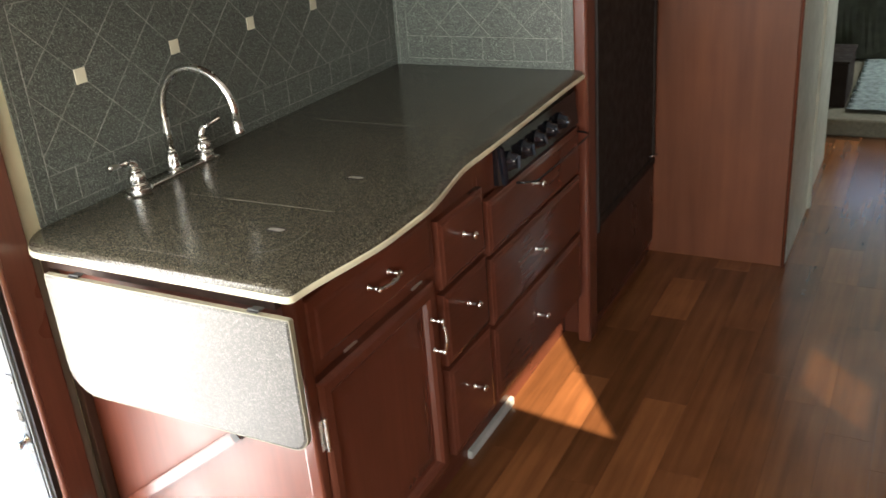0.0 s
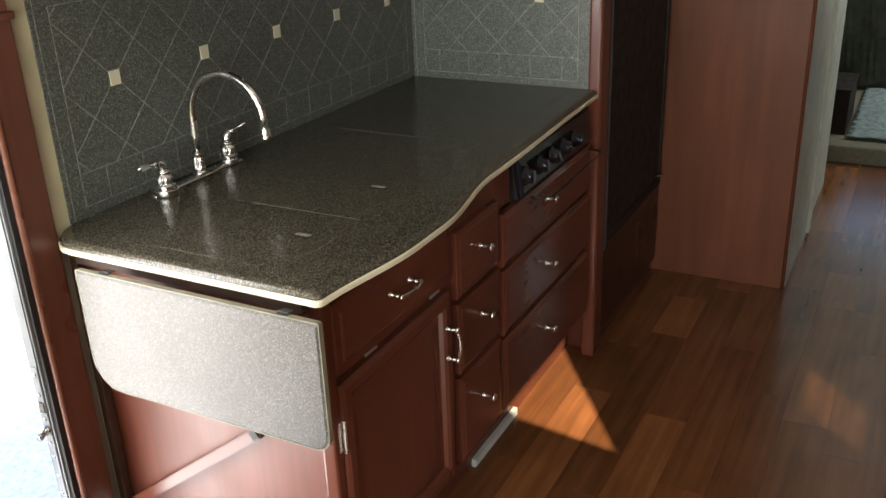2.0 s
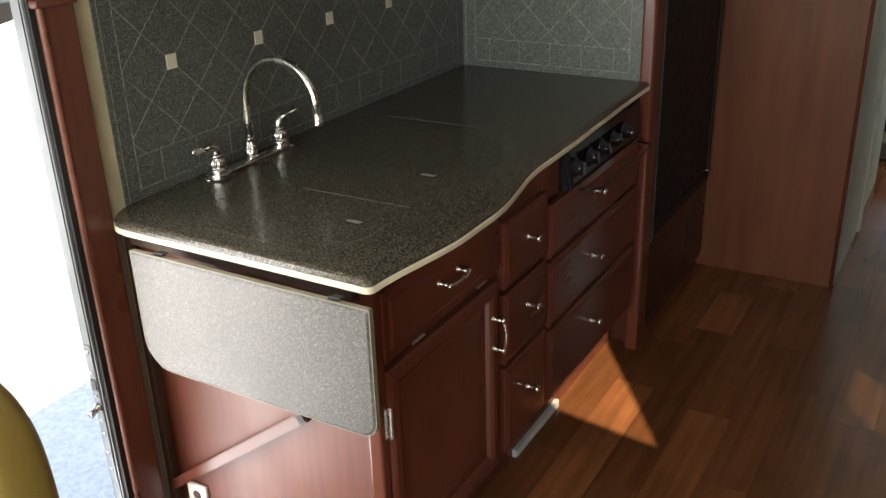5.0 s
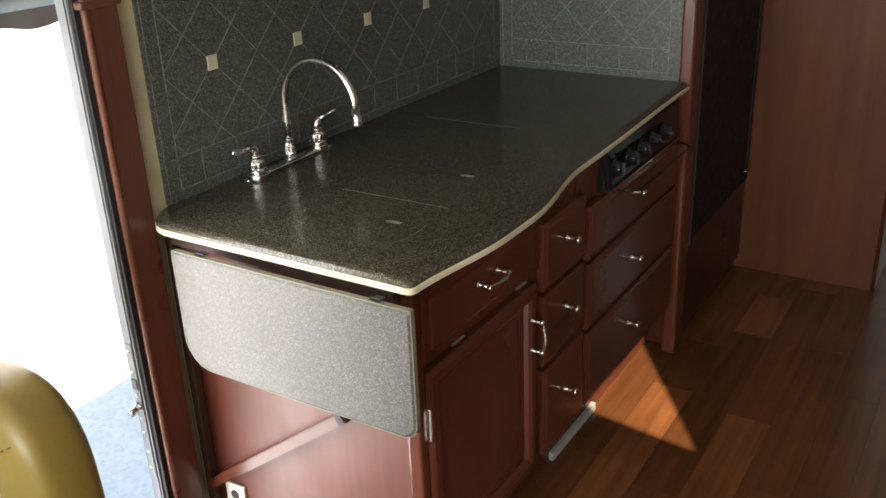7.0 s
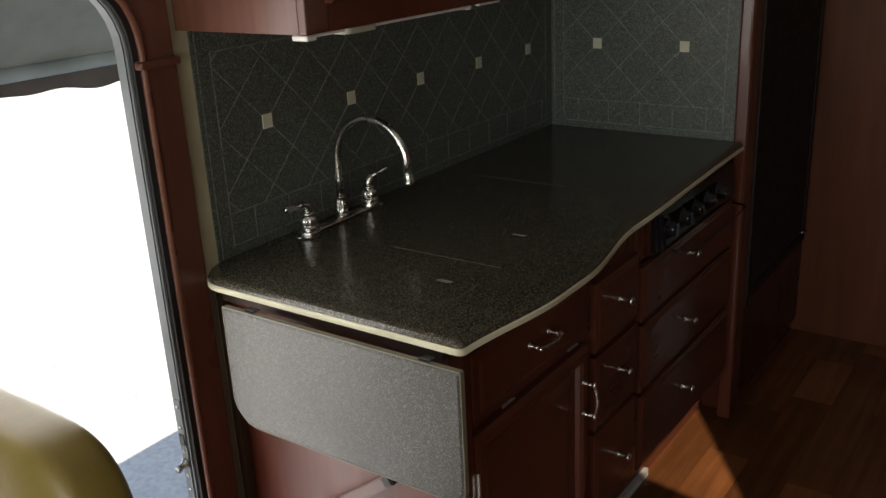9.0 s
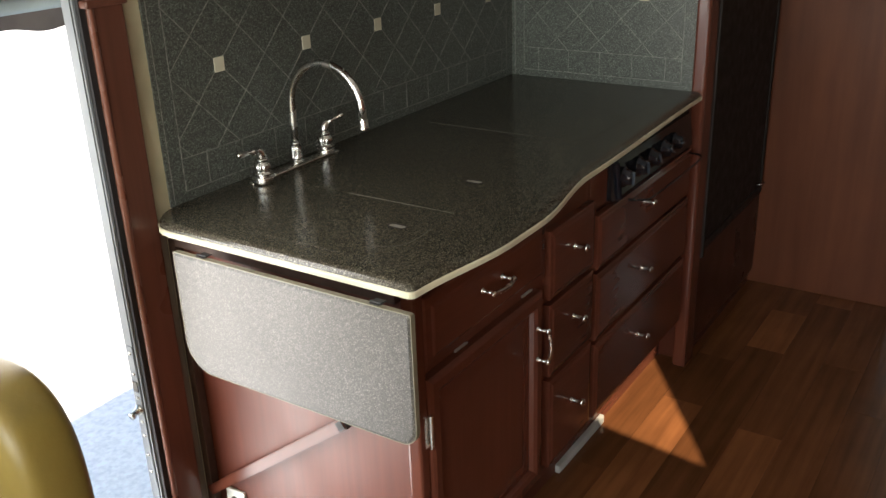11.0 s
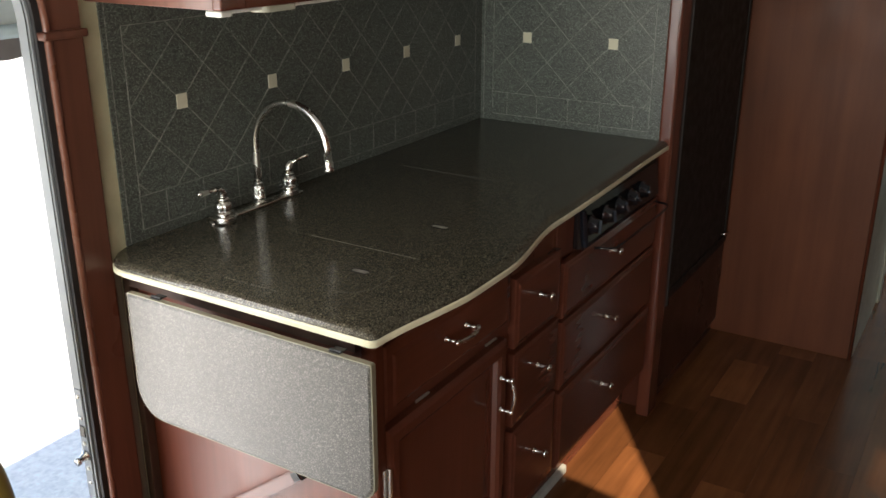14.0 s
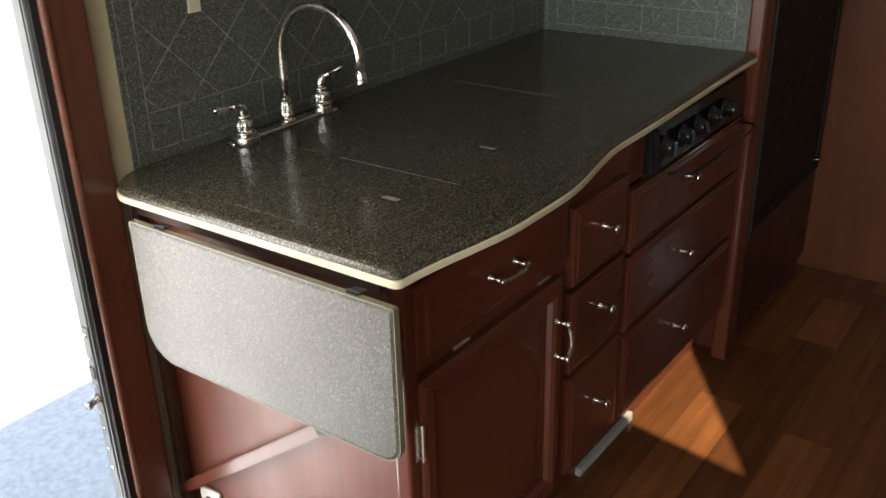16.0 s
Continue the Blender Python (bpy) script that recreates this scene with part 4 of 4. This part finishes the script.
bm = tube(B(), path, [0.0084, 0.0080, 0.0078] + [0.0078] * 16 + [0.0080], 16)
part("spout", bm, CHROME, fau, "brushed nickel gooseneck", True)
bm = tube(B(), [(FX + 0.005, FYY - 2 * R, 1.031), (FX + 0.005, FYY - 2 * R, 1.029), (FX + 0.005, FYY - 2 * R - 0.001, 1.017), (FX + 0.005, FYY - 2 * R - 0.001, 1.0165), (FX + 0.005, FYY - 2 * R - 0.001, 1.010), (FX + 0.005, FYY - 2 * R - 0.001, 1.009)], [0.0090, 0.0094, 0.0095, 0.0102, 0.0102, 0.0094], 16)
part("aerator", bm, CHROME, fau, "nickel aerator", True)
for x, side, rise, y, reach in ((0.270, Vector((-1.0, 0.05, 0)), 0.05, FYY - 0.016, 1.0), (0.483, Vector((0.80, -0.60, 0)), 0.40, FYY - 0.002, 0.76)):
    wide = 1.0 if x < 0.3 else 0.84
    bm = fluted(B(), (x, y, CT + 0.001), [(0.0238 * wide, 0, 0), (0.0244 * wide, 0.003, 0), (0.0238 * wide, 0.012, 0), (0.0235 * wide, 0.0135, 0), (0.0145, 0.0145, 0), (0.0140, 0.0165, 0), (0.0200, 0.018, 0), (0.0205, 0.020, 0), (0.0200, 0.022, 0), (0.0148, 0.0235, 0), (0.0150, 0.026, 1), (0.0164, 0.033, 1), (0.0146, 0.040, 1), (0.0105, 0.043, 0), (0.0102, 0.045, 0), (0.0132, 0.0465, 0), (0.0132, 0.0495, 0), (0.0095, 0.0525, 0)], 0.0014)
    part("handle_base", bm, CHROME, fau, "fluted nickel handle base", True)
    a = Vector((x, y, CT + 0.053))
    u = (side.normalized() + Vector((0, 0, rise))).normalized()
    path = [a, a + Vector((0, 0, 0.006)), a + Vector((0, 0, 0.012)) + u * 0.002, a + Vector((0, 0, 0.016)) + u * 0.008]
    path += [path[3] + u * d * reach for d in (0.010, 0.011, 0.014, 0.015, 0.030, 0.044, 0.052, 0.054)]
    bm = tube(B(), path, [0.0095, 0.0092, 0.0085, 0.0070, 0.0055, 0.0072, 0.0072, 0.0042, 0.0046, 0.0062, 0.0055, 0.002], 14)
    part("lever", bm, CHROME, fau, "nickel lever", True)

# ---- seat ----
seat = thing("captain_chair", (-0.92, -0.275, F), "olive gold leather captain chair with stitched back", "chair")


def pillow(bm, c, half, e=0.45, n=28, m=16, lean=0.0):
    """A rounded slab (superellipsoid), with half sizes in x, y and z."""
    rows = []
    for j in range(1, m):
        v = -math.pi / 2 + math.pi * j / m
        cv, sv = abs(math.cos(v)) ** e, math.copysign(abs(math.sin(v)) ** e, math.sin(v))
        ring = []
        for i in range(n):
            u = 2 * math.pi * i / n
            cu, su = math.copysign(abs(math.cos(u)) ** e, math.cos(u)), math.copysign(abs(math.sin(u)) ** e, math.sin(u))
            z = half[2] * sv
            ring.append((c[0] + half[0] * cv * cu, c[1] + half[1] * cv * su + lean * z, c[2] + z))
        rows.append(ring)
    return loft(bm, rows)


SX, SY, SZ, HY, HZ, HE = -0.535, -0.268, 0.703, 0.232, 0.275, 0.42
bm = pillow(B(), (SX, SY, SZ), (0.055, HY, HZ), HE, 72, 44)
back_ob = part("backrest", bm, LEATHER, seat, "padded olive leather backrest", True)


def seam_loop(k, off, r):
    path = []
    for a in (2 * math.pi * i / 72 for i in range(73)):
        c, w = math.cos(a), math.sin(a)
        path.append((SX - off, SY + k * HY * math.copysign(abs(c) ** HE, c), SZ + k * HZ * math.copysign(abs(w) ** HE, w)))
    return tube(B(), path, r, 6)


part("piping", seam_loop(0.985, 0.0210, 0.0018), LEATHER, back_ob, "leather piping", True)


def on_back(y, z, lift):
    """A place on the padded face, a little above it."""
    e = 2 / HE
    return (SX - 0.055 * max(0.0, 1 - abs((y - SY) / HY) ** e - abs((z - SZ) / HZ) ** e) ** (1 / e) - lift, y, z)


bm = B()
for k in range(26):
    u, v = k / 26, (k + 0.62) / 26
    tube(bm, [on_back(-0.460 + 0.26 * q, 0.920 - 0.155 * q + 0.03 * q * q, 0.0004) for q in (u, (u + v) / 2, v)], 0.0011, 5)
part("stitching", bm, STITCH, back_ob, "dark stitched seam", True)
bm = pillow(B(), (-0.86, SY, 0.46), (0.27, 0.24, 0.085), 0.45)
part("seat_cushion", bm, LEATHER, seat, "padded leather seat", True)
bm = lathe(B(), (-0.93, SY, F - 0.005), [(0.16, 0), (0.16, 0.02), (0.06, 0.05), (0.05, 0.36)], 24)
part("pedestal", bm, STEEL, seat, "", True)

# ---- bedroom end ----
plat = thing("bed_platform", (4.5, -1.2, F), "tan carpeted step up to the bed", "platform", kind="structure")
part("riser", box(B(), 3.80, EAST - 0.01, SOUTH + 0.01, -0.02, F - 0.004, 0.12, 0.015, 3), CARPET, plat)
rug = thing("shag_rug", (4.5, -1.6, 0.12), "pale blue-grey shag rug lying on the carpeted step", "rug")
bm = B()
rows = []
for i in range(70):
    u = i / 69
    rows.append([(3.92 + 1.12 * u, -2.25 + 1.18 * j / 40, 0.136 + 0.0045 * math.sin(i * 1.1 + 1.3 * math.sin(j * 0.37)) + 0.002 * math.sin(j * 1.1 + i * 0.7)) for j in range(41)])
loft(bm, rows, closed=False, caps=False)
bmesh.ops.solidify(bm, geom=bm.faces[:], thickness=0.012)
part("woven_top", bm, RUG, rug, "", True)
bed = thing("bed", (5.2, -1.2, 0.12), "bed with a dark green hanging bedspread", "bed")
bm = B()
xs = [-2.25 + 2.15 * k / 60 for k in range(61)]
loft(bm, [[(5.02 + 0.012 * math.sin(y * 26), y, 0.225 + 0.045 * math.sin(y * 8 + 0.6) + 0.020 * math.sin(y * 19)) for y in xs], [(5.00 + 0.010 * math.sin(y * 24), y, 0.45) for y in xs], [(5.00, y, 0.66) for y in xs], [(5.04, y, 0.70) for y in xs], [(5.58, y, 0.71) for y in xs]], closed=False, caps=False)
bmesh.ops.solidify(bm, geom=bm.faces[:], thickness=0.008)
part("bedspread", bm, BEDDING, bed, "dark green bedspread with a wavy hem")
part("mattress", box(B(), 5.09, 5.56, -2.2, -0.1, 0.12, 0.68, 0.03, 3), BEDDING, bed)
# dark block added in place of the shaded hollow below the bedspread
stand = thing("bed_recess_block", (4.2, -1.03, 0.12), "dark block standing in for the shaded recess under the bed", "box")
part("body", box(B(), 4.00, 4.40, -1.055, -0.87, 0.12, 0.345, 0.008), RECESS_DARK, stand)
part("lid", box(B(), 3.99, 4.41, -1.061, -0.862, 0.346, 0.358, 0.004), RECESS_DARK, stand)

# ---- floor planks ----
rng2 = random.Random(7)
PW, plank_meshes = 0.118, {}


def plank_mesh(length, width):
    key = (round(length, 3), round(width, 3))
    if key not in plank_meshes:
        e = 0.0003
        outline = [(e, e), (length - e, e), (length - e, width - e), (e, width - e)]
        bm = loft(B(), [[(*q, 0) for q in outline], [(*q, 0.006) for q in outline]])
        me = bpy.data.meshes.new("plank")
        bmesh.ops.recalc_face_normals(bm, faces=bm.faces)
        bm.to_mesh(me)
        bm.free()
        me.materials.append(PLANK)
        plank_meshes[key] = me
    return plank_meshes[key]


y = -0.462 + 4 * PW
while y > SOUTH:
    lo = max(SOUTH, y - PW)
    x = -0.03 if -0.54 < lo < -0.5 else WEST
    end = -0.76 if lo > -0.5 else 3.80
    while x < end:
        length = rng2.choice((0.30, 0.42, 0.60, 0.78, 0.90))
        length = min(length, end - x)
        if length > 0.02:
            ob = new("plank", plank_mesh(length, y - lo))
            ob.location = (x, lo, F - 0.006)
            ob.parent = floor
        x += length
    y = lo
